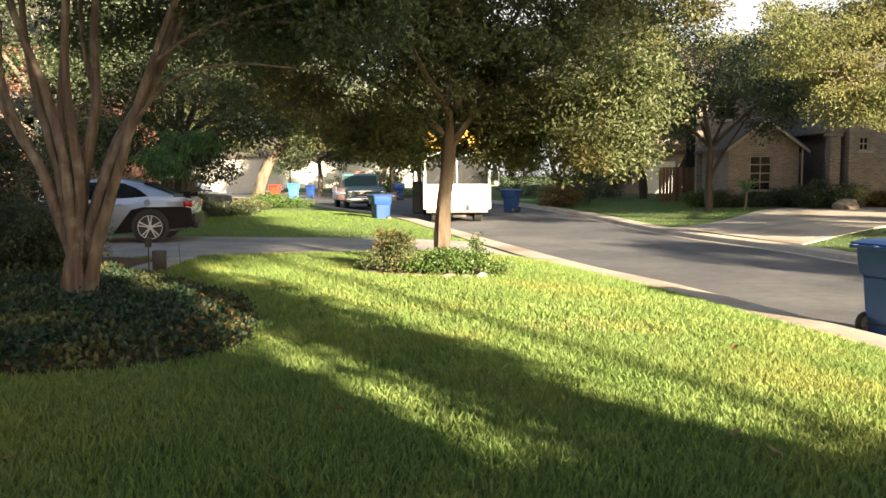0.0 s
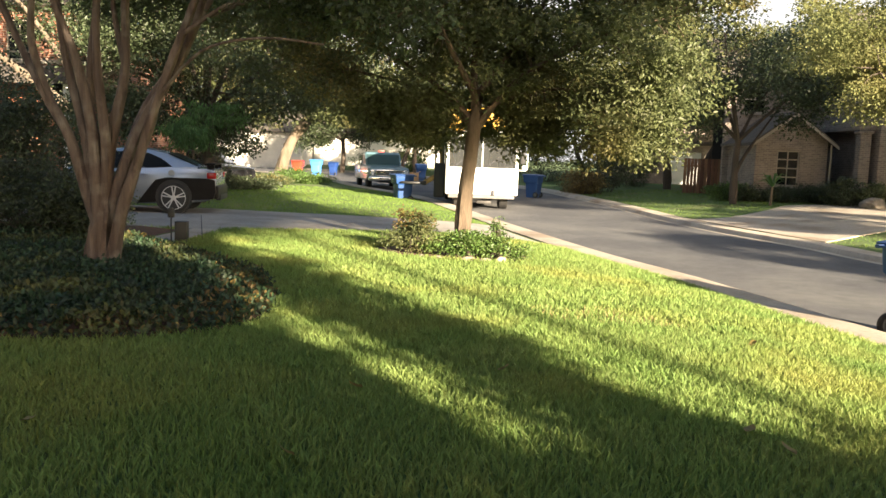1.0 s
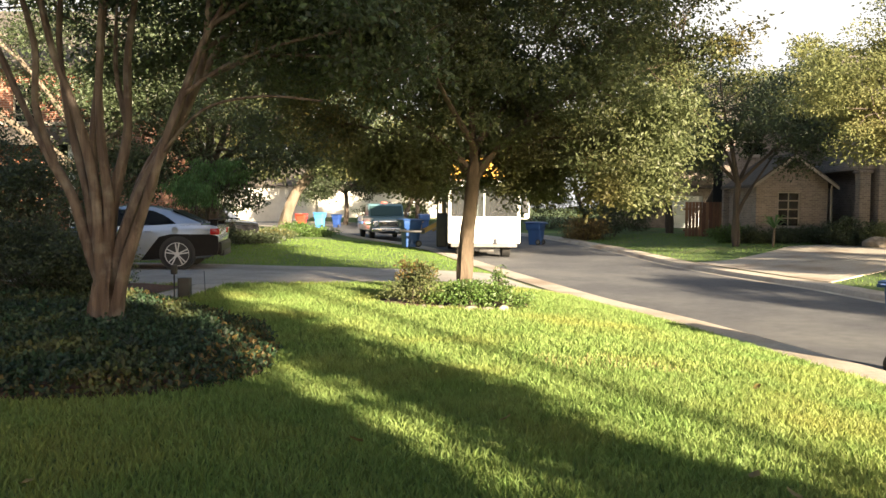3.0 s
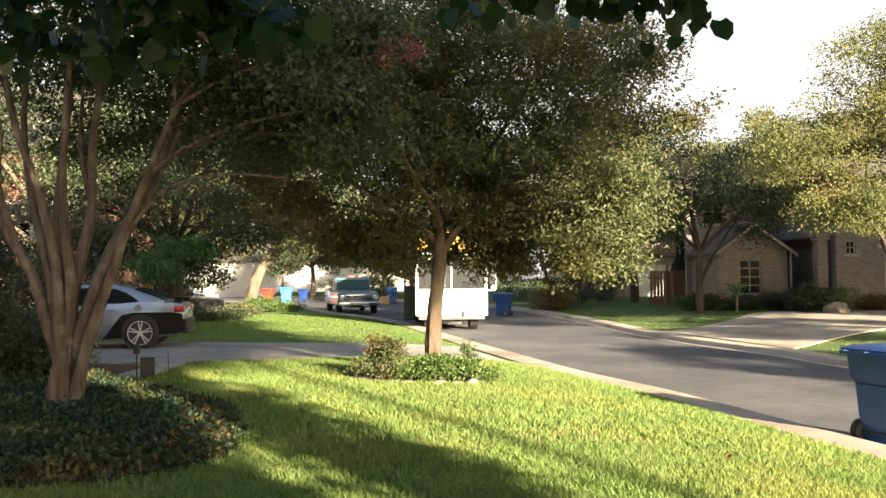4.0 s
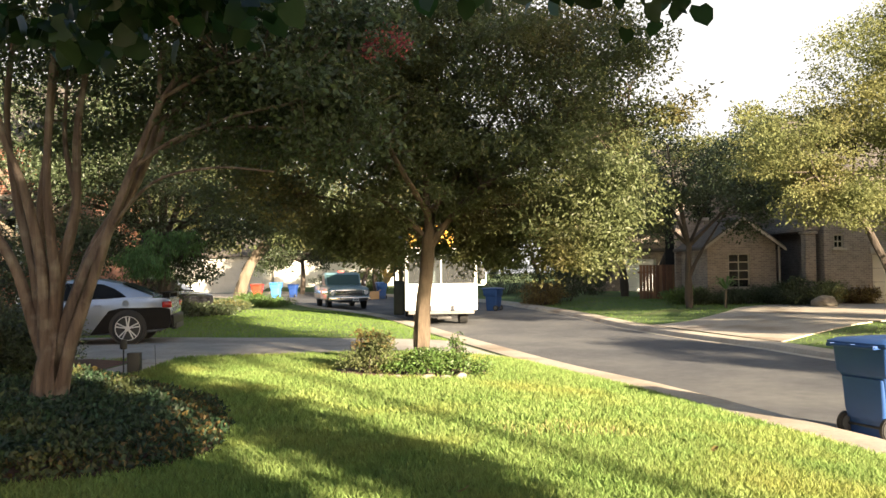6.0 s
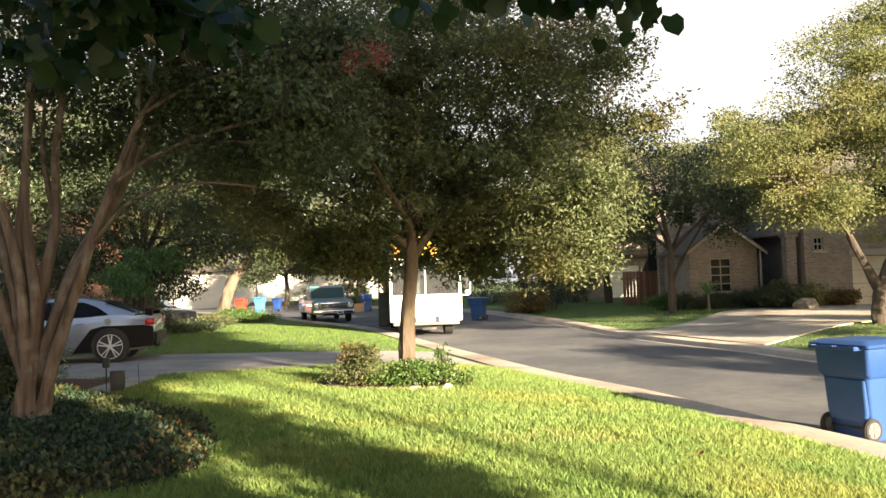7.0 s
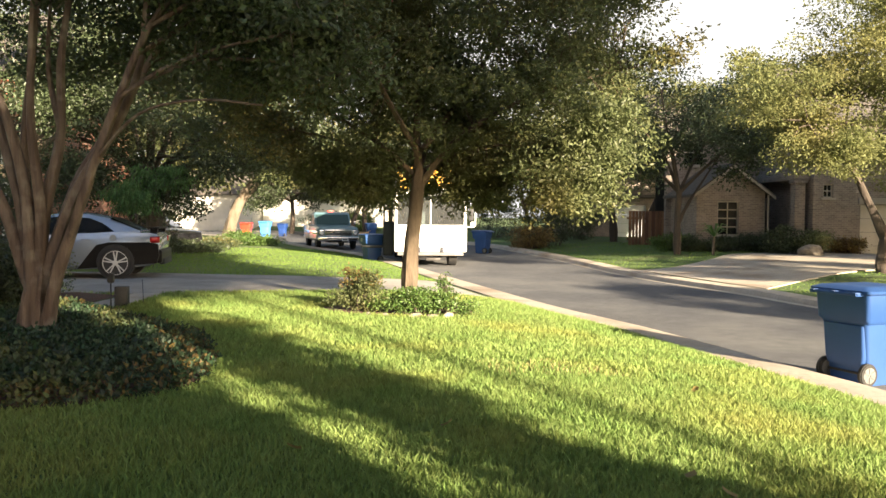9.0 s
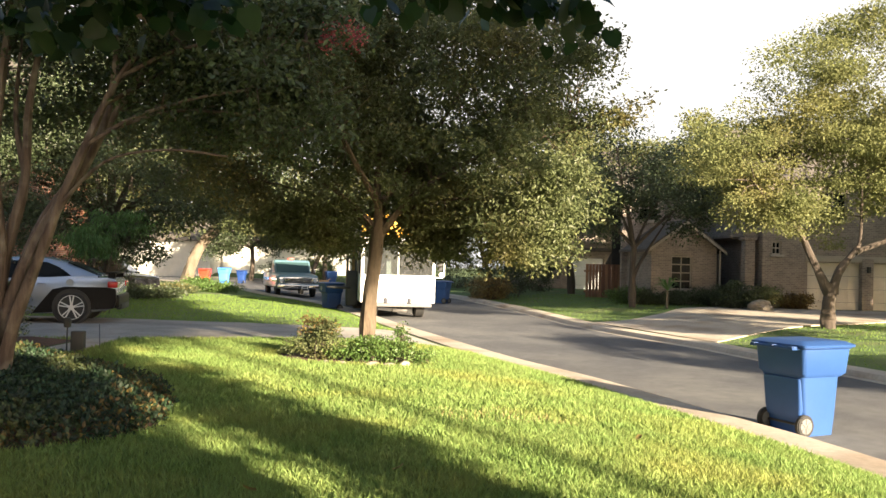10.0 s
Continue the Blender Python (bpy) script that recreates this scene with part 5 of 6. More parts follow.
def garbage_truck(m):
    """A side-loading refuse truck; its front at y = 0, the lifting arm on the -x side."""
    t = thing("garbage_truck", "white cab-over refuse truck with yellow hopper and side lifting arm", "truck", m)
    cab = bmesh.new()
    bx(cab, (0, 0.9, 0.97), (2.52, 1.8, 0.94), 0.05, 3)
    part("cab_lower", cab, WHITEPAINT, t)
    up = bmesh.new()
    for s in (-1, 1):
        bx(up, (s * 1.20, 0.07, 1.95), (0.10, 0.12, 1.05), 0.02)
        bx(up, (s * 1.20, 1.72, 1.95), (0.10, 0.14, 1.05), 0.02)
    bx(up, (0, 0.06, 1.95), (0.04, 0.05, 1.05), 0.008)
    bx(up, (0, 0.9, 2.58), (2.52, 1.84, 0.24), 0.06, 3)
    bx(up, (0, 1.76, 1.95), (2.4, 0.06, 1.05))
    part("cab_frame", up, WHITEPAINT, t)
    for s in (-1, 1):
        part("windscreen", box((s * 0.60, 0.05, 1.95), (1.14, 0.012, 1.02)), CABGLASS, t, "grey reflecting windscreen half")
        part("side_window", box((s * 1.215, 0.9, 1.95), (0.012, 1.5, 1.0)), DARKGLASS, t)
        part("seat", bx(bmesh.new(), (s * 0.6, 1.25, 1.7), (0.6, 0.35, 0.9), 0.08), DARKROOM, t)
        if s > 0:
            mir = new("mirror")
            mir.parent = t
            mir.matrix_basis = Matrix.Translation((s * 1.42, -0.02, 1.78))
            tb = bmesh.new()
            tube(tb, [(-s * 0.16, 0.02, 0.42), (s * 0.10, 0, 0.44), (s * 0.13, 0, 0.40), (s * 0.13, 0, -0.34), (s * 0.08, 0, -0.40), (-s * 0.16, 0.02, -0.40)], [0.022] * 6, 8)
            part("mirror_arm", tb, WHITEPAINT, mir)
            part("mirror_head", bx(bmesh.new(), (-s * 0.02, 0.0, 0.08), (0.17, 0.08, 0.52), 0.02), BLACKPL, mir)
            part("convex_mirror", cyl(bmesh.new(), (s * 0.03, -0.02, -0.30), 0.085, 0.05, "y", 16, bev=0.015), WHITEPAINT, mir)
        part("vent_slot", bx(bmesh.new(), (s * 0.40, -0.02, 0.58), (0.11, 0.05, 0.19), 0.01), INK, t)
        part("corner_lamp", box((s * 1.02, -0.008, 0.66), (0.22, 0.025, 0.14), 0.01), LENS, t)
        TRUCK_WHEELS.append(wheel(t, (s * 0.80, 0.75, 0.50), 0.50, 0.32, 0.29, 8, WHITEPAINT))
        for y in (5.4, 6.7):
            TRUCK_WHEELS.append(wheel(t, (s * 0.95, y, 0.50), 0.50, 0.5, 0.29, 8, STEEL))
    part("front_bumper", bx(bmesh.new(), (0, 0.08, 0.435), (2.3, 0.20, 0.12), 0.03), GREYPAINT, t, "mottled grey front bumper")
    wp = bmesh.new()
    for x in (-0.75, 0.35):
        R = Matrix.Rotation(radians(55), 4, "Y")
        bx(wp, (x, 0.03, 1.62), (0.02, 0.02, 0.7), 0, 1, R)
    tagged(part("wiper", wp, INK, t))
    part("wheel_hub_disc", cyl(bmesh.new(), (0.1, -0.06, 0.62), 0.05, 0.02, "y", 12), LENS, t)
    bd = bmesh.new()
    bx(bd, (0, 5.2, 2.15), (2.46, 6.2, 2.7), 0.08, 3)
    part("cargo_body", bd, WHITEPAINT, t)
    hop = bmesh.new()
    bx(hop, (0, 2.05, 2.95), (2.3, 0.10, 1.2), 0.02)
    for x in (-1.0, -0.35, 0.35, 1.0):
        bx(hop, (x, 1.98, 2.95), (0.12, 0.10, 1.2), 0.01)
    bx(hop, (0, 1.98, 3.52), (2.36, 0.22, 0.12), 0.02)
    part("hopper", hop, YELLOW, t, "yellow hopper front above the cab")
    part("chassis", box((0, 4.2, 0.55), (0.9, 8.0, 0.25), 0.02), STEEL, t)
    ax = bmesh.new()
    cyl(ax, (0, 0.75, 0.45), 0.08, 1.7, "x", 12)
    bx(ax, (0.1, 0.3, 0.24), (0.5, 0.3, 0.10), 0.02)
    part("front_axle", ax, STEEL, t)
    sl = bmesh.new()
    bx(sl, (-1.46, 1.75, 0.92), (0.40, 0.7, 1.25), 0.08, 3)
    part("lift_carriage", sl, BLACKPL, t, "black lifting carriage beside the cab")
    pl = bmesh.new()
    for x in (-1.22, -1.42):
        bx(pl, (x, 1.75, 1.95), (0.10, 0.16, 1.5), 0.015)
    part("lift_mast", pl, OCHRE, t, "scuffed ochre lifting mast")
    fr = bmesh.new()
    for x in (-1.34, -1.62):
        for y in (1.45, 2.05):
            bx(fr, (x, y, 2.05), (0.07, 0.07, 1.5), 0.01)
    for z in (1.5, 2.0, 2.45, 2.78):
        bx(fr, (-1.48, 1.45, z), (0.34, 0.06, 0.09), 0.01)
        bx(fr, (-1.34, 1.75, z), (0.06, 0.64, 0.09), 0.01)
    part("lift_frame", fr, STEEL, t, "dark steel frame of the lifting gear")
    a = bmesh.new()
    bx(a, (0, 0, -BOOM_A / 2), (0.20, 0.22, BOOM_A + 0.16), 0.03, 2, None)
    cyl(a, (0, 0, 0), 0.16, 0.30, "y", 16)
    up_arm = part("upper_arm", a, OCHRE, t, "scuffed ochre upper lifting arm")
    a = bmesh.new()
    bx(a, (0, 0, -BOOM_B / 2), (0.17, 0.18, BOOM_B + 0.10), 0.03)
    cyl(a, (0, 0, 0), 0.13, 0.26, "y", 16)
    tube(a, [(0.13, 0, -0.2), (0.14, 0, -0.9)], [0.035, 0.035], 10)
    low_arm = part("forearm", a, OCHRE, t, "scuffed ochre lifting forearm")
    a = bmesh.new()
    bx(a, (0, 0, 0), (0.16, 0.62, 0.16), 0.02)
    for s in (-1, 1):
        pts = [(0, s * 0.28, 0), (-0.30, s * 0.44, 0), (-0.62, s * 0.42, 0), (-0.86, s * 0.22, 0)]
        tube(a, pts, [0.05, 0.05, 0.045, 0.03], 8)
    grip = part("gripper", a, BLACKPL, t, "black gripper with two curved claws")
    return t, up_arm, low_arm, grip


TRUCK, UPPER_ARM, FOREARM, GRIPPER = garbage_truck(pose(0.6, 28.4, road_z(29), 0, 0, 2))
pickup(pose(-4.2, 41.2, road_z(41), 0, 0, 15))
sedan(pose(-8.05, 19.15, 0.075, 0, 0, -81), "silver sedan with black rear quarter and chrome wheels on a driveway", SILVER, BLACKPAINT)
sedan(pose(-11.3, 35.5, ground_z(-11.3, 35.5), 0, 0, 62), "glossy black sedan parked behind shrubs", mat("black_gloss", (0.012, 0.012, 0.014), (0.016, 0.016, 0.018), 0.12, 2, coat=1.0))

MOVING_BIN = wheelie_bin("blue wheelie bin being emptied by the truck", pose(-2.3, 30.9, road_z(30.9) + 0.01, 0, 0, 205))
wheelie_bin("blue wheelie bin standing at the near kerb, half sunlit", pose(5.37, 9.68, road_z(9.7) + 0.012, 0, 0, 20), s=1.09)
wheelie_bin("blue wheelie bin standing across the street", pose(3.15, 37.0, road_z(37) + 0.006, 0, 0, 150), s=0.98)
wheelie_bin("blue wheelie bin standing behind a cardboard box", pose(-2.75, 52.0, road_z(52) + 0.006, 0, 0, 100))
wheelie_bin("light blue wheelie bin with dark lid on the far kerb", pose(-10.1, 55.5, ground_z(-10.1, 55.5), 0, 0, 80), LIGHTBLUE, s=1.0)
wheelie_bin("navy wheelie bin on the far kerb", pose(-9.1, 56.5, road_z(56) + 0.006, 0, 0, 80), NAVYPL, s=0.85)
wheelie_bin("bright red wheelie bin on the far lawn", pose(-10.85, 53.0, ground_z(-10.85, 53), 0, 0, 85), REDPL, s=0.95)


def cardboard_box():
    t = thing("cardboard_box", "brown cardboard box on the road beside a bin", "box", pose(-3.2, 51.3, road_z(51) + 0.006, 0, 0, 12))
    part("carton", bx(bmesh.new(), (0, 0, 0.25), (0.62, 0.5, 0.5), 0.01), CARD, t)
    for s in (-1, 1):
        part("flap", box((s * 0.33, 0, 0.53), (0.28, 0.48, 0.006), 0, 1, Matrix.Rotation(radians(s * -25), 4, "Y")), CARD, t)


cardboard_box()


# ---- houses ----
def gable_roof(parent, x0, x1, y0, y1, ze, zr_, along="x", over=0.35, thick=0.12, material=None):
    """A pitched roof with overhang; the ridge runs along the axis named."""
    material = material or SHINGLE
    for s in (-1, 1):
        bm = bmesh.new()
        if along == "x":
            ym = (y0 + y1) / 2
            ye = y0 - over if s < 0 else y1 + over
            sl = (zr_ - ze) / ((y1 - y0) / 2)
            prism(bm, [(ye, ze - over * sl), (ym, zr_), (ym, zr_ + thick), (ye, ze - over * sl + thick)], x0 - over, x1 + over, "x")
        else:
            xm = (x0 + x1) / 2
            xe = x0 - over if s < 0 else x1 + over
            sl = (zr_ - ze) / ((x1 - x0) / 2)
            prism(bm, [(xe, ze - over * sl), (xm, zr_), (xm, zr_ + thick), (xe, ze - over * sl + thick)], y0 - over, y1 + over, "y")
        part("roof_slope", bm, material, parent, smooth=False)


def wall_y(parent, x0, x1, z0, z1, y, openings, material, thick=0.25, top=None, name="wall"):
    """A wall facing -y with openings (xa, xb, za, zb) through it; top: extra polygon above z1."""
    bm = bmesh.new()
    xs = sorted({x0, x1, *[o[0] for o in openings], *[o[1] for o in openings]})
    zs = sorted({z0, z1, *[o[2] for o in openings], *[o[3] for o in openings]})
    if top:
        xs = sorted({*xs, *[a for a, b in top if abs(b - z1) < 1e-6]})
    keep = {(i, j) for i in range(len(xs) - 1) for j in range(len(zs) - 1)
            if not any(o[0] <= xs[i] and xs[i + 1] <= o[1] and o[2] <= zs[j] and zs[j + 1] <= o[3] for o in openings)}
    V = {}

    def v(i, j, k):
        if (i, j, k) not in V:
            V[i, j, k] = bm.verts.new((xs[i], y + k * thick, zs[j]))
        return V[i, j, k]
    for i, j in keep:
        for k in (0, 1):
            bm.faces.new((v(i, j, k), v(i + 1, j, k), v(i + 1, j + 1, k), v(i, j + 1, k)))
        for di, dj, e in ((-1, 0, ((0, 0), (0, 1))), (1, 0, ((1, 0), (1, 1))), (0, -1, ((0, 0), (1, 0))), (0, 1, ((0, 1), (1, 1)))):
            if (i + di, j + dj) not in keep:
                (a, b), (c, d) = e
                bm.faces.new((v(i + a, j + b, 0), v(i + c, j + d, 0), v(i + c, j + d, 1), v(i + a, j + b, 1)))
    bmesh.ops.recalc_face_normals(bm, faces=bm.faces)
    if top:
        part("gable_wall", prism(bmesh.new(), top, y, y + thick, "y"), material, parent, smooth=False)
    return part(name, bm, material, parent, smooth=False)


def sash_window(parent, x0, x1, z0, z1, y, frame_mat, cols=2, rows=2, sill=True):
    w = new("window")
    w.parent = parent
    f = 0.05
    bm = bmesh.new()
    for xa, xb, za, zb in ((x0, x0 + f, z0, z1), (x1 - f, x1, z0, z1), (x0 + f, x1 - f, z0, z0 + f), (x0 + f, x1 - f, z1 - f, z1)):
        bx(bm, ((xa + xb) / 2, y + 0.10, (za + zb) / 2), (xb - xa, 0.08, zb - za))
    for i in range(1, cols):
        bx(bm, (x0 + (x1 - x0) * i / cols, y + 0.09, (z0 + z1) / 2), (0.03, 0.05, z1 - z0 - 2 * f))
    for i in range(1, rows):
        bx(bm, ((x0 + x1) / 2, y + 0.088, z0 + (z1 - z0) * i / rows), (x1 - x0 - 2 * f, 0.05, 0.045))
    part("window_frame", bm, frame_mat, w, smooth=False)
    for i in range(cols):
        a, b = x0 + (x1 - x0) * i / cols, x0 + (x1 - x0) * (i + 1) / cols
        part("pane", box(((a + b) / 2, y + 0.115, (z0 + z1) / 2), (b - a - 0.02, 0.006, z1 - z0 - f)), DARKGLASS, w, smooth=False)
    if sill:
        part("window_sill", box(((x0 + x1) / 2, y - 0.02, z0 - 0.05), (x1 - x0 + 0.2, 0.14, 0.09), 0.01), TRIM, w)
    return w


def garage_door(parent, x0, x1, z0, z1, y, material):
    d = new("garage_door")
    d.parent = parent
    h = (z1 - z0) / 4
    for i in range(4):
        bm = bmesh.new()
        bx(bm, ((x0 + x1) / 2, y + 0.16, z0 + h * (i + 0.5)), (x1 - x0, 0.05, h - 0.012), 0.006, 1)
        for k in range(4):
            w = (x1 - x0) / 4
            bx(bm, (x0 + w * (k + 0.5), y + 0.132, z0 + h * (i + 0.5)), (w * 0.72, 0.012, h * 0.6), 0.004, 1)
        part("door_panel", bm, material, d, smooth=False)


def brick_house_opposite():
    t = thing("brick_house", "tan brick two-storey house with front gable and garages", "house")
    zb = -0.1
    W = (12.05, 15.0, 34.5)
    # gable wing
    wall_y(t, W[0], W[1], zb, 2.65, W[2], [(12.95, 13.88, 0.80, 2.26)], BRICK_TAN, top=[(W[0], 2.65), (W[1], 2.65), ((W[0] + W[1]) / 2, 3.75)])
    for x in (W[0], W[1] - 0.25):
        part("side_wall", prism(bmesh.new(), [(W[2] + 0.25, zb), (38.0, zb), (38.0, 2.65), (W[2] + 0.25, 2.65)], x, x + 0.25, "x"), BRICK_TAN, t, smooth=False)
    sash_window(t, 12.95, 13.88, 0.80, 2.26, W[2], TRIM, 2, 4)
    # dark sheet behind the window in place of a shaded room
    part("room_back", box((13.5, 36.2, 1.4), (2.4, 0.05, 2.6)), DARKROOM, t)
    gable_roof(t, W[0], W[1], W[2], 38.0, 2.65, 3.75, "y", 0.3)
    bm = bmesh.new()
    for s in (-1, 1):
        xm = (W[0] + W[1]) / 2
        xe = xm + s * 1.8
        prism(bm, [(xe, 2.34), (xm, 3.66), (xm, 3.80), (xe, 2.46)], W[2] - 0.33, W[2] - 0.29, "y")
    part("bargeboard", bm, TRIM, t, smooth=False)
    part("downpipe", tube(bmesh.new(), [(15.1, 34.4, zb), (15.1, 34.4, 2.55)], [0.045, 0.045], 8), TRIM, t)
    # main block
    wall_y(t, 11.8, 17.0, zb, 5.6, 38.0, [(15.6, 16.4, 0.1, 2.2), (12.6, 13.6, 4.0, 5.2)], BRICK_TAN)
    sash_window(t, 12.6, 13.6, 4.0, 5.2, 38.0, TRIM, 2, 2)
    d = part("door", bx(bmesh.new(), (16.0, 38.12, 1.15), (0.8, 0.06, 2.1), 0.01), DARKROOM, t)
    part("handle", cyl(bmesh.new(), (16.3, 38.06, 1.05), 0.03, 0.06, "y", 10), CHROME, d)
    # entry column and garage block
    bm = bmesh.new()
    bx(bm, (15.75, 33.1, 1.5), (0.42, 0.42, 3.2), 0.015)
    bx(bm, (15.75, 33.1, 3.05), (0.55, 0.55, 0.12), 0.01)
    part("entry_column", bm, BRICK_TAN, t)
    part("porch_beam", box((16.2, 35.4, 3.3), (1.4, 4.9, 0.35), 0.01), BRICK_TAN, t)
    G = [(18.1, 20.45, zb, 2.12), (20.95, 23.3, zb, 2.12), (16.55, 16.95, 2.4, 2.95), (18.6, 19.8, 3.9, 5.1), (21.6, 22.8, 3.9, 5.1)]
    wall_y(t, 16.15, 26.0, zb, 5.7, 32.6, G, BRICK_TAN)
    garage_door(t, 18.1, 20.45, zb, 2.12, 32.6, GARAGE)
    garage_door(t, 20.95, 23.3, zb, 2.12, 32.6, GARAGE)
    for o in G[2:]:
        sash_window(t, *o, 32.6, TRIM, 2, 2)
    for x in (16.15, 25.75):
        part("side_wall", prism(bmesh.new(), [(32.85, zb), (41, zb), (41, 5.7), (32.85, 5.7)], x, x + 0.25, "x"), BRICK_TAN, t, smooth=False)
    bm = bmesh.new()
    bx(bm, (20.7, 32.55, 1.1), (0.5, 0.12, 2.4), 0.01)
    part("pier", bm, BRICK_TAN, t)
    part("lintel", box((20.7, 32.56, 2.28), (5.4, 0.1, 0.26), 0.005), TRIM, t)
    gable_roof(t, 16.15, 26.0, 32.6, 41, 5.7, 8.2, "x")
    gable_roof(t, 11.8, 17.0, 38.0, 44, 5.6, 7.6, "x")
    # two dark sheets that paint the unlit inside behind the openings
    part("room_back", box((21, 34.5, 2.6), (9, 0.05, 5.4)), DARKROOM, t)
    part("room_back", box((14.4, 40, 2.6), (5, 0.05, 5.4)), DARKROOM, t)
    part("wall_lantern", bx(bmesh.new(), (20.7, 32.42, 1.85), (0.14, 0.12, 0.26), 0.02), BLACKPL, t)


def second_house():
    t = thing("brick_house", "tan brick house with white garage door under oaks", "house")
    zb = 0.0
    wall_y(t, 9.6, 19.0, zb, 3.0, 51.0, [(12.3, 14.6, zb, 2.3), (16, 17, 0.9, 2.2)], BRICK_TAN, top=[(10.5, 3.0), (16.5, 3.0), (13.5, 5.0)])
    garage_door(t, 12.3, 14.6, zb, 2.3, 51.0, WHITEPAINT)
    sash_window(t, 16, 17, 0.9, 2.2, 51.0, TRIM)
    # dark sheet painted as the room's shade
    part("room_back", box((16.5, 52.5, 1.6), (2.4, 0.05, 3)), DARKROOM, t)
    gable_roof(t, 10.5, 16.5, 51.0, 57, 3.0, 5.0, "y", 0.35)
    gable_roof(t, 9.6, 19.0, 51.2, 60, 3.0, 6.0, "x", 0.4)
    part("side_wall", prism(bmesh.new(), [(51.25, zb), (60, zb), (60, 3.0), (55.6, 6.0), (51.25, 3.0)], 9.6, 9.85, "x"), BRICK_TAN, t, smooth=False)


def red_brick_house():
    t = thing("brick_house", "red brick house with dark shutters behind trees", "house")
    zb = 0.0
    ops = [(-14.6, -13.75, 3.9, 5.4), (-13.1, -12.35, 2.45, 3.95), (-17.5, -16.4, 0.9, 2.3), (-20.5, -19.4, 0.9, 2.3)]
    wall_y(t, -24, -12.0, zb, 6.0, 26.0, ops, BRICK_RED)
    for o in ops:
        sash_window(t, *o, 26.0, TRIM, 2, 3)
    part("side_wall", prism(bmesh.new(), [(26.25, zb), (35, zb), (35, 6.0), (26.25, 6.0)], -12.25, -12.0, "x"), BRICK_RED, t, smooth=False)
    # one dark sheet gives all these windows their interior shade
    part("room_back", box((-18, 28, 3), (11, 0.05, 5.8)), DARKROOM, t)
    for x in (-12.7,):
        part("shutter", box((x, 25.97, 3.2), (0.82, 0.05, 1.5), 0.01), BLACKPAINT, t, "black shutter")
    part("band_course", box((-18, 25.97, 3.75 + 0.35), (12, 0.06, 0.14), 0.01), TRIM, t)
    part("porch_post", tube(bmesh.new(), [(-12.3, 25.2, 0), (-12.3, 25.2, 3.4)], [0.11, 0.10], 10), WHITEPAINT, t)
    part("porch_roof", prism(bmesh.new(), [(24.9, 3.35), (26.0, 3.9), (26.0, 4.0), (24.9, 3.45)], -16, -12.0, "x"), SHINGLE, t, smooth=False)
    gable_roof(t, -24, -12.0, 26.0, 35, 6.0, 8.6, "x", 0.4)


def pale_house(x0, x1, y, h, label):
    t = thing("stucco_house", label, "house")
    wall_y(t, x0, x1, 0, h, y, [], STUCCO)
    # same interior-shade sheet, here behind a wall without openings
    part("room_back", box(((x0 + x1) / 2, y + 1.5, h / 2), (x1 - x0 - 0.6, 0.05, h - 0.2)), DARKROOM, t)
    part("side_wall", prism(bmesh.new(), [(y + 0.25, 0), (y + 8, 0), (y + 8, h), (y + 0.25, h)], x1 - 0.25, x1, "x"), STUCCO, t, smooth=False)
    gable_roof(t, x0, x1, y, y + 8, h, h + 2.2, "x", 0.4)


def near_house():
    """Unseen plain wall and eaves closing the yard, added to cut sky light."""
    t = thing("near_house", "unseen plain brick wall with eaves, added to block sky light", "house")
    part("wall", box((-9.35, -3.0, 2.9), (0.3, 26.0, 6.0)), BRICK_TAN, t, smooth=False)
    part("roof", prism(bmesh.new(), [(-8.7, 5.85), (-13.5, 8.4), (-13.5, 8.55), (-8.7, 6.0)], -16.5, 10.4, "y"), SHINGLE, t, smooth=False)


near_house()
brick_house_opposite()
second_house()
red_brick_house()
pale_house(-26, -13.5, 68, 3.3, "pale stucco house glowing in morning sun at the bend")
pale_house(-13.3, 4, 72, 3.2, "pale stucco house at the end of the street")


def board_fence():
    t = thing("board_fence", "reddish cedar board fence between the houses", "fence")
    for x in np.arange(10.4, 12.2, 0.16):
        part("board", box((float(x), 39.0, 0.95), (0.145, 0.025, 1.8), 0.004, 1), WOODFENCE, t, smooth=False)
    for z in (0.5, 1.5):
        part("rail", box((11.2, 39.04, z), (1.9, 0.05, 0.09)), WOODFENCE, t, smooth=False)


board_fence()


# ---- beds, shrubs and garden things ----
def shrub(label, base, blobs, count, leaves, spread, size, leafmat, seed, name="shrub", aspect=0.5, droop=0.1, stems=True, zmin=0.02, extra=None):
    rng = np.random.default_rng(seed)
    t = thing(name, label, "shrub", pose(base[0], base[1], ground_z(base[0], base[1])))
    cs = crown("foliage", rng, blobs, count, leaves, spread, size, leafmat, t, aspect=aspect, droop=droop, zmin=zmin)
    if stems:
        bm = bmesh.new()
        for c in cs[:: max(1, len(cs) // 24)]:
            a = np.array([c[0] * 0.3, c[1] * 0.3, -0.03])
            tube(bm, [a, (a + c) / 2 + rng.normal(size=3) * 0.03, c], [0.012, 0.009, 0.004], 5)
        tagged(part("stem", bm, DARKBARK, t), kind="stuff")
    if extra:
        young = crown("young_shoot", rng, extra[0], extra[1], extra[2], 0.05, size, extra[3], t, aspect=aspect)
        tagged(t.children[-1], kind="stuff")
    return t


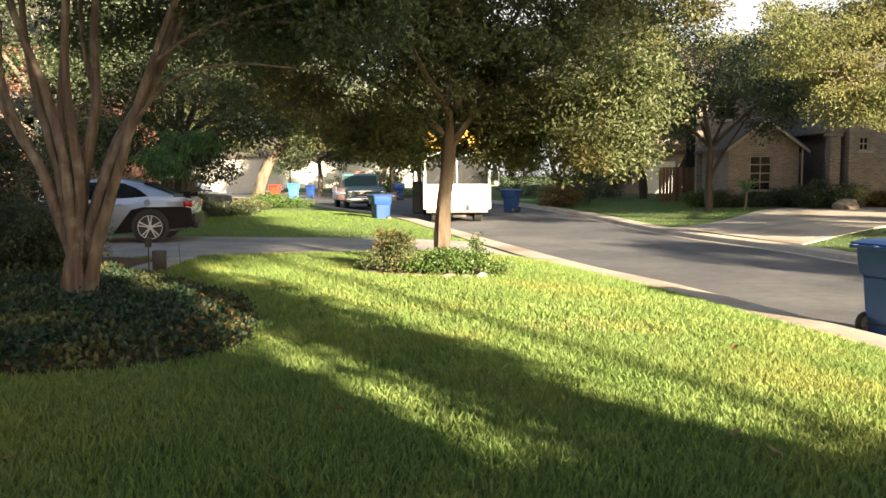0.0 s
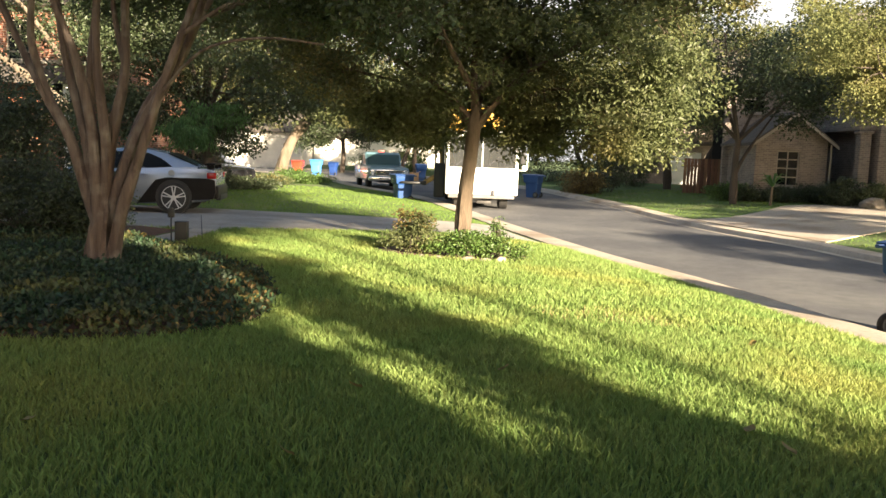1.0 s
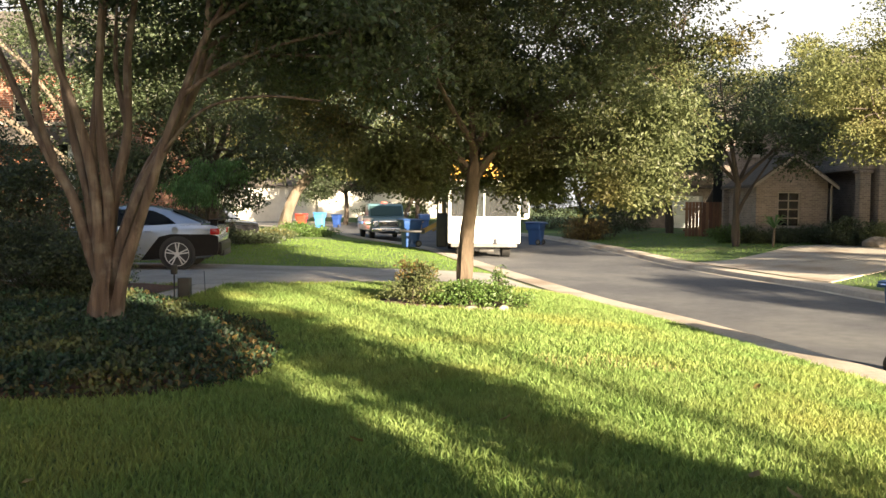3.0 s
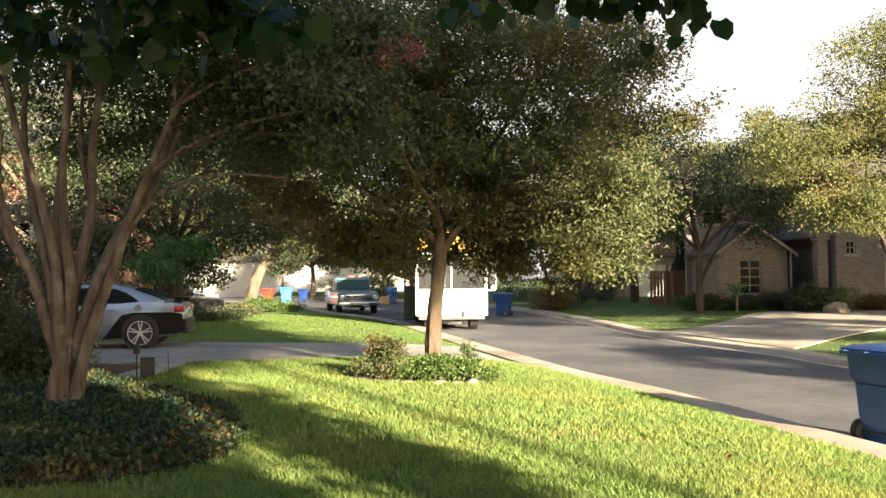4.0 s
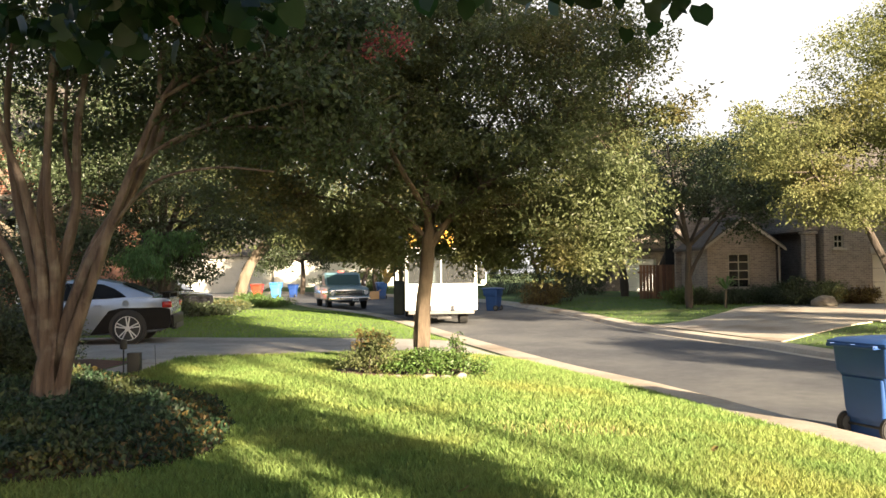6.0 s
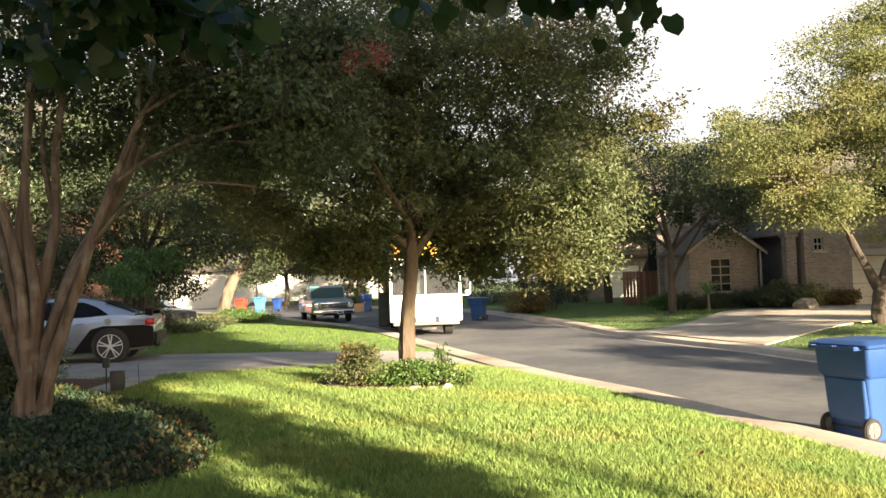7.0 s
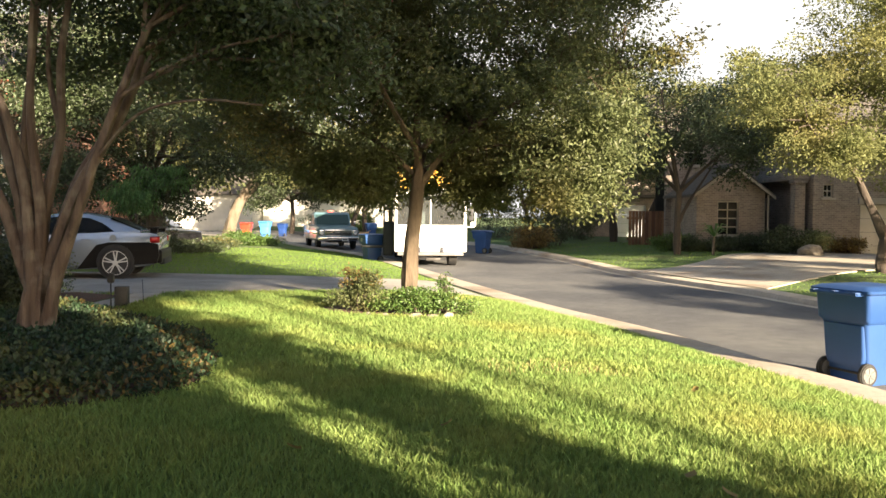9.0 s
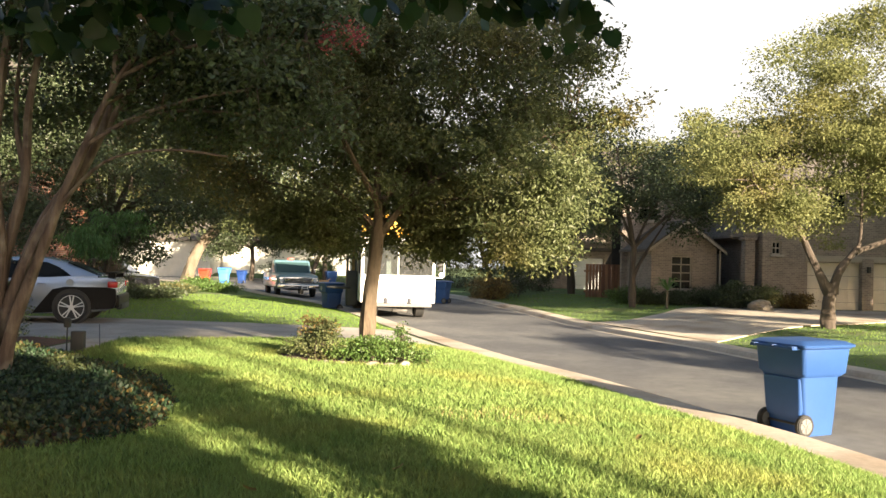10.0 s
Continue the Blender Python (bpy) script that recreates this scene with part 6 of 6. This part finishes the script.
def ground_cover_bed():
    rng = np.random.default_rng(51)
    rust, leaves = [], []
    bm = bmesh.new()
    # mulch mound
    ys = np.arange(6.15, 15.01, 0.25)
    rows = []
    for y in ys:
        e = bed_edge(float(y)) or -5.2
        row = []
        for i in range(14):
            u = i / 13
            x = -10 + (e + 10) * u
            d = min(1, (e - x) / 0.7) * min(1, (y - 6.1) / 0.5)
            row.append(bm.verts.new((x, float(y), ground_z(x, float(y)) + 0.015 + 0.05 * max(0, d) + 0.02 * noise.noise(Vector((x * 2, y * 2, 5))))))
        rows.append(row)
    for a, b in zip(rows, rows[1:]):
        for i in range(13):
            bm.faces.new((a[i], a[i + 1], b[i + 1], b[i]))
    tagged(finish("mulch_bed", bm, MULCH), "brown mulch bed mounded round a tree", "flower bed", kind="structure")
    n = 36000
    xs, yy = rng.uniform(-7.5, -1.7, n), rng.uniform(6.15, 13.0, n)
    for x, y in zip(xs, yy):
        e = bed_edge(float(y))
        if e is None or x > e + 0.05:
            continue
        if (x + 4.43) ** 2 + (y - 10.0) ** 2 < 0.5 * rng.random():
            continue
        d = max(0, min(1, (e - x) / 0.5) * min(1, (y - 6.1) / 0.45))
        h = (0.05 + 0.12 * d) * rng.uniform(0.45, 1.12) + 0.03 * noise.noise(Vector((x * 1.7, y * 1.7, 9)))
        p = (x, y, ground_z(x, y) + h)
        (rust if (e - x < 0.6 and rng.random() < 0.22) or rng.random() < 0.006 else leaves).append(p)
    for arr, m, lb in ((leaves, BEDLEAF, "dark green jasmine ground cover under the tree"), (rust, RUSTLEAF, "rusty browned leaves along the bed's edge")):
        a = np.repeat(np.array(arr), 2, 0) + rng.normal(size=(len(arr) * 2, 3)) * 0.02
        V, F = leaf_arrays(rng, a, 0.062, 0.55, out=np.tile(np.array([[0, 0, 0.5]]), (len(a), 1)))
        tagged(np_mesh("ground_cover", V, F, m), lb, "ground cover", kind="stuff")


ground_cover_bed()
shrub("dark clipped evergreen hedge behind the crape myrtle", (-5.55, 12.5), [((-0.35, 0, 0.55), (0.8, 0.65, 0.55), 3), ((-1.9, 0.2, 0.70), (1.3, 0.85, 0.70), 3)], 520, 50, 0.10, 0.055, DARKLEAF, 61, "hedge")
shrub("tall dark shrub beside the hedge", (-7.7, 14.6), [((0, 0, 1.2), (1.5, 1.1, 1.2), 3), ((-1, 0, 1.6), (1.6, 1.2, 1.5), 2)], 300, 50, 0.18, 0.08, DARKLEAF, 62)
shrub("tall dark shrub beside the house path", (-9.3, 16.0), [((0, 0, 1.4), (1.3, 1.0, 1.5), 3)], 200, 50, 0.2, 0.08, DARKLEAF, 63)
shrub("rose bush with reddish tips under the oak", (-0.78, 13.0), [((0, 0, 0.30), (0.42, 0.38, 0.30), 3), ((0.1, 0, 0.45), (0.22, 0.2, 0.22), 1)], 110, 34, 0.08, 0.05, OAKLEAF, 64,
      extra=([((0, 0, 0.55), (0.42, 0.35, 0.15), 1)], 24, 16, RUSTLEAF))
shrub("light green low shrub under the oak", (0.25, 12.85), [((0, 0, 0.20), (0.72, 0.40, 0.22), 3), ((-0.35, 0, 0.27), (0.35, 0.3, 0.2), 1)], 170, 40, 0.07, 0.05, SHRUBLEAF, 65)
shrub("light green sprig beside the oak trunk", (0.52, 13.4), [((0, 0, 0.42), (0.13, 0.12, 0.34), 1)], 16, 22, 0.05, 0.05, SHRUBLEAF, 66)
shrub("drooping bright green foliage behind the sedan", (-7.4, 22.2), [((-0.2, 0, 2.0), (0.7, 0.6, 0.55), 3), ((0.7, 0.5, 2.5), (0.6, 0.6, 0.45), 2)], 110, 60, 0.16, 0.12, FERNLEAF, 67, aspect=0.22, droop=2.5)
for i, (x, y, r, h, m_, lb) in enumerate([(-9.4, 29.0, 1.1, 0.4, DARKLEAF, "dark shrub at the lawn's far edge"), (-10.9, 28.0, 1.4, 0.75, DARKLEAF, "dark shrub at the lawn's far edge"),
                                         (-8.4, 31.5, 1.3, 0.2, DARKLEAF, "low dark planting at the lawn's far edge"), (-8.8, 36.0, 1.2, 0.2, OAKLEAF, "low planting under the leaning oak"),
                                         (-7.6, 39.5, 1.1, 0.2, SHRUBLEAF, "yellow-green planting under the leaning oak"), (-8.6, 40.2, 0.8, 0.3, SHRUBLEAF, "yellow-green planting under the leaning oak"),
                                         (-9.8, 30.5, 1.2, 1.5, DARKLEAF, "dark shrub beside the black sedan"),
                                         (11.4, 33.6, 0.8, 0.26, DARKLEAF, "dark shrub under the brick house window"), (12.9, 33.6, 0.9, 0.24, DARKLEAF, "dark shrub under the brick house window"),
                                         (14.3, 33.2, 0.8, 0.34, DARKLEAF, "dark shrub under the brick house window"),
                                         (14.6, 31.8, 0.9, 0.46, DARKLEAF, "rounded green hedge by the opposite driveway"), (15.7, 31.7, 0.8, 0.46, OAKLEAF, "rounded green hedge by the opposite driveway"),
                                         (10.9, 34.0, 0.6, 0.35, SHRUBLEAF, "small bright plants beside the fence"), (17.3, 32.2, 0.6, 0.3, RUSTLEAF, "dry brown bed by the garage wall"),
                                         (5.7, 39.6, 1.2, 0.6, RUSTLEAF, "dry brown shrub across the street"), (7.0, 41.0, 1.5, 1.0, DARKLEAF, "dark shrub across the street"),
                                         (9.0, 45.5, 2.0, 1.2, DARKLEAF, "dark shrub under the live oaks"), (4.8, 50, 2.0, 1.2, DARKLEAF, "dark shrub behind the street bend"),
                                         (-5.2, 60, 1.6, 0.9, OAKLEAF, "round shrub before the pale house"), (-7.2, 61, 1.4, 0.8, DARKLEAF, "round shrub before the pale house"),
                                         (-14.5, 45, 1.8, 1.0, DARKLEAF, "dark shrub on the far lawn"), (0.8, 58, 2.2, 1.6, DARKLEAF, "dark shrub behind the street bend"),
                                         (-3.6, 59, 1.0, 0.8, SHRUBLEAF, "green shrub by the oaks at the bend")]):
    shrub(lb, (x, y), [((0, 0, h), (r, r * 0.8, h), 1)], int(60 + 60 * r), 46, 0.16, 0.09, m_, 70 + i)


def edging_rocks():
    R = random.Random(4)
    for k in range(5):
        x = -0.62 + (0.0, 0.2, 0.72, 0.95, 1.2)[k] + R.uniform(-0.04, 0.04)
        y = 12.5 - 0.12 * math.sin(k / 4 * math.pi) + R.uniform(-0.03, 0.03)
        bm = bmesh.new()
        bmesh.ops.create_icosphere(bm, subdivisions=2, radius=1)
        sx, sy, sz = R.uniform(0.09, 0.17), R.uniform(0.07, 0.10), R.uniform(0.06, 0.09)
        for v in bm.verts:
            f = 1 + 0.25 * noise.noise(v.co * 1.6 + Vector((k * 3, 0, 0)))
            v.co = Vector((v.co.x * sx * f, v.co.y * sy * f, v.co.z * sz * f))
        ob = finish("edging_rock", bm, ROCK, m=pose(x, y, ground_z(x, y) + R.uniform(-0.01, 0.025), 0, 0, R.uniform(0, 90)))
        tagged(ob, "rough limestone edging rock before the shrubs", "rock", "edging rocks")
    bm = bmesh.new()
    bmesh.ops.create_icosphere(bm, subdivisions=3, radius=1)
    for v in bm.verts:
        f = 1 + 0.3 * noise.noise(v.co * 1.4)
        v.co = Vector((v.co.x * 0.5 * f, v.co.y * 0.35 * f, v.co.z * 0.28 * f))
    tagged(finish("boulder", bm, ROCK, m=pose(15.2, 30.7, ground_z(15.2, 30.7) + 0.15)), "pale limestone boulder by the hedge", "rock")
    for k, (x, y, r) in enumerate([(-9.75, 30.4, 0.34), (-9.2, 30.9, 0.24), (-9.45, 31.6, 0.28), (-10.3, 31.0, 0.26)]):
        bm = bmesh.new()
        bmesh.ops.create_icosphere(bm, subdivisions=3, radius=r)
        for v in bm.verts:
            f = 1 + 0.35 * noise.noise(v.co * 4 + Vector((k * 5, 2, 1)))
            v.co = Vector((v.co.x * f, v.co.y * 0.8 * f, v.co.z * 0.95 * f))
        tagged(finish("garden_rock", bm, ROCK, m=pose(x, y, ground_z(x, y) + r * 0.5)), "pale rough limestone rock among dark shrubs", "rock", "garden rocks")
    m = bmesh.new()
    bmesh.ops.create_grid(m, x_segments=20, y_segments=12, size=0.5)
    for v in m.verts:
        x, y = v.co.x * 2.5 - 0.2, v.co.y * 1.5 + 13.2
        v.co = Vector((x, y, ground_z(x, y) + 0.02 + 0.02 * noise.noise(Vector((x * 4, y * 4, 1)))))
    tagged(finish("oak_bed", m, MULCH), "brown mulch under the oak", "flower bed", kind="structure")


edging_rocks()


def path_light():
    t = thing("path_light", "black garden path light with a box beside the path", "garden light", pose(-4.62, 13.05, ground_z(-4.62, 13.05)))
    part("box", bx(bmesh.new(), (0.12, 0, 0.17), (0.19, 0.14, 0.34), 0.012), BLACKPL, t)
    part("post", cyl(bmesh.new(), (-0.05, 0, 0.22), 0.012, 0.5, "z", 8), BLACKPL, t)
    part("lamp_head", bx(bmesh.new(), (-0.05, 0, 0.47), (0.10, 0.09, 0.16), 0.03), BLACKPL, t)
    s = thing("marker_stake", "thin dark marker stake at the lawn's corner", "stake", pose(-4.28, 13.4, ground_z(-4.28, 13.4)))
    part("rod", tube(bmesh.new(), [(0, 0, -0.05), (-0.02, 0, 0.42)], [0.006, 0.005], 6), BLACKPL, s)


path_light()


def yucca():
    t = thing("potted_palm", "small spiky palm on a pale stem before the house", "plant", pose(11.35, 30.6, ground_z(11.35, 30.6)))
    part("stem", tube(bmesh.new(), [(0, 0, -0.05), (0.02, 0, 0.7)], [0.05, 0.04], 8), PALEBARK, t)
    for k in range(14):
        a = 2 * math.pi * k / 14
        e = 0.25 + 0.5 * ((k * 7) % 5) / 5
        bm = bmesh.new()
        d = Vector((math.cos(a), math.sin(a), 0))
        s = Vector((-d.y, d.x, 0)) * 0.05
        p0, p1, p2 = Vector((0.02, 0, 0.7)), Vector((0, 0, 0.75 + e * 0.7)) + d * 0.35, Vector((0, 0, 0.65 + e * 0.6)) + d * 0.75
        q = [bm.verts.new(v) for v in (p0 - s * 0.4, p0 + s * 0.4, p1 + s, p1 - s, p2)]
        bm.faces.new((q[0], q[1], q[2], q[3])), bm.faces.new((q[3], q[2], q[4]))
        part("frond", bm, FERNLEAF, t)


yucca()


def fallen_leaves():
    R = random.Random(9)
    for x, y in [(1.67, 4.83), (-0.84, 4.06), (-0.66, 5.26), (1.78, 4.52), (-2.3, 4.4), (0.3, 5.9), (2.6, 7.4)]:
        bm = bmesh.new()
        n = 9
        c = bm.verts.new((0, 0, 0.0))
        ring = [bm.verts.new((0.05 * math.cos(2 * math.pi * k / n) * (1 + 0.25 * math.cos(2 * math.pi * k / n)), 0.032 * math.sin(2 * math.pi * k / n), 0.012 + 0.006 * math.cos(k * 2.1))) for k in range(n)]
        for k in range(n):
            bm.faces.new((c, ring[k], ring[(k + 1) % n]))
        ob = finish("fallen_leaf", bm, RUSTLEAF, m=pose(x, y, ground_z(x, y) + 0.062, R.uniform(-30, 30), R.uniform(-30, 30), R.uniform(0, 360)))
        tagged(ob, "curled rusty brown leaf lying in the grass", "leaf", "fallen leaves")


fallen_leaves()


# ---- what moves ----
TRUCK_ROWS = [(0.0, 0.55, 30.45), (0.25, 0.56, 29.7), (0.5, 0.58, 29.05), (0.8, 0.59, 28.55), (1.1, 0.6, 28.4), (9.0, 0.6, 28.4), (9.3, 0.61, 28.3), (9.6, 0.68, 27.85), (10.0, 0.85, 27.1)]
BIN_ROWS = [(0.0, -2.3, 30.9, 0.0, 0), (1.9, -2.3, 30.9, 0.0, 0), (2.3, -2.27, 30.85, 0.02, 0), (2.8, -2.17, 30.8, 0.12, 0), (3.3, -2.02, 30.75, 0.39, 2), (3.5, -1.9, 30.7, 0.62, 6), (3.7, -1.9, 30.7, 1.15, 25),
            (3.9, -2.05, 30.4, 1.9, 60), (4.15, -2.1, 30.4, 2.7, 95), (4.5, -1.85, 30.4, 3.5, 130), (6.4, -1.85, 30.4, 3.5, 130), (6.75, -1.9, 30.4, 3.2, 112), (7.05, -1.85, 30.4, 2.9, 95), (7.3, -2.1, 30.4, 2.3, 70),
            (7.55, -2.15, 30.35, 1.5, 42), (7.8, -1.95, 30.3, 0.8, 18), (8.0, -1.75, 30.3, 0.5, 6), (8.3, -1.5, 30.2, 0.08, 1), (8.45, -1.5, 30.2, 0.0, 0), (10.0, -1.5, 30.2, 0.0, 0)]
GRIP_OUT = [(0.0, -1.45, 0.95), (0.4, -1.5, 0.95), (0.7, -1.8, 0.9), (1.0, -2.0, 0.8), (1.45, -2.47, 0.63)]
GRIP_IN = [(9.15, -1.66, 0.62), (9.45, -1.5, 0.75), (9.6, -1.45, 0.95), (10.0, -1.45, 0.95)]


def table(rows, t):
    ts = [r[0] for r in rows]
    out = []
    for k in range(1, len(rows[0])):
        v = [r[k] for r in rows]
        out.append(float(np.mean([np.interp(t + d, ts, v) for d in (-0.08, -0.03, 0.03, 0.08)])))
    return out


def motions():
    def truck_at(t):
        x, y = table(TRUCK_ROWS, t)
        return pose(x, y, road_z(29), 0, 0, 2 + 3 * max(0, t - 9.1))

    def bin_at(t):
        x, y, lift, tilt = table(BIN_ROWS, t)
        return pose(x, y, road_z(30.5) + 0.01 + lift, 0, tilt, 0) @ pose(0, 0, 0, 0, 0, 205)

    def grip_at(t):
        """The gripper's place and tilt in the truck's space."""
        x, y, lift, tilt = table(BIN_ROWS, t)
        a = radians(tilt)
        G = Vector((x + 0.62 * math.sin(a) + 0.46 * math.cos(a), y, road_z(30.5) + lift + 0.62 * math.cos(a) - 0.46 * math.sin(a)))
        L = truck_at(t).inverted() @ G
        held = (L.x, L.z, tilt)
        if t < 1.5:
            o = table(GRIP_OUT, t)
            return o[0], o[1], 0
        if t > 9.15:
            o = table(GRIP_IN, t)
            return o[0], o[1], 0
        return held

    times = [round(0.1 * i, 2) for i in range(101)]
    walk(TRUCK, [(t, truck_at(t)) for t in times])
    for w in TRUCK_WHEELS:
        c = w.matrix_basis.translation.copy()
        walk(w, [(t, Matrix.Translation(c) @ pose(0, 0, 0, (truck_at(t).translation.y - 28.4) / 0.5 * 57.3, 0, 0)) for t in times])
    walk(MOVING_BIN, [(t, bin_at(t)) for t in times])
    upper, fore, grip = [], [], []
    px, py, pz = PIVOT
    for t in times:
        gx, gz, tilt = grip_at(t)
        dx, dz = gx - px, gz - pz
        d = min(math.hypot(dx, dz), (BOOM_A + BOOM_B) * 0.995)
        base = math.atan2(dz, dx)
        k = math.acos(max(-1, min(1, (BOOM_A ** 2 + d * d - BOOM_B ** 2) / (2 * BOOM_A * d))))
        ang = base + k
        ex, ez = px + BOOM_A * math.cos(ang), pz + BOOM_A * math.sin(ang)
        fx, fz = gx - ex, gz - ez
        upper.append((t, pose(px, py, pz, 0, math.degrees(math.atan2(-(ex - px), -(ez - pz))), 0)))
        fore.append((t, pose(ex, py, ez, 0, math.degrees(math.atan2(-fx, -fz)), 0)))
        grip.append((t, pose(gx, py, gz, 0, tilt, 0)))
    walk(UPPER_ARM, upper)
    walk(FOREARM, fore)
    walk(GRIPPER, grip)


motions()
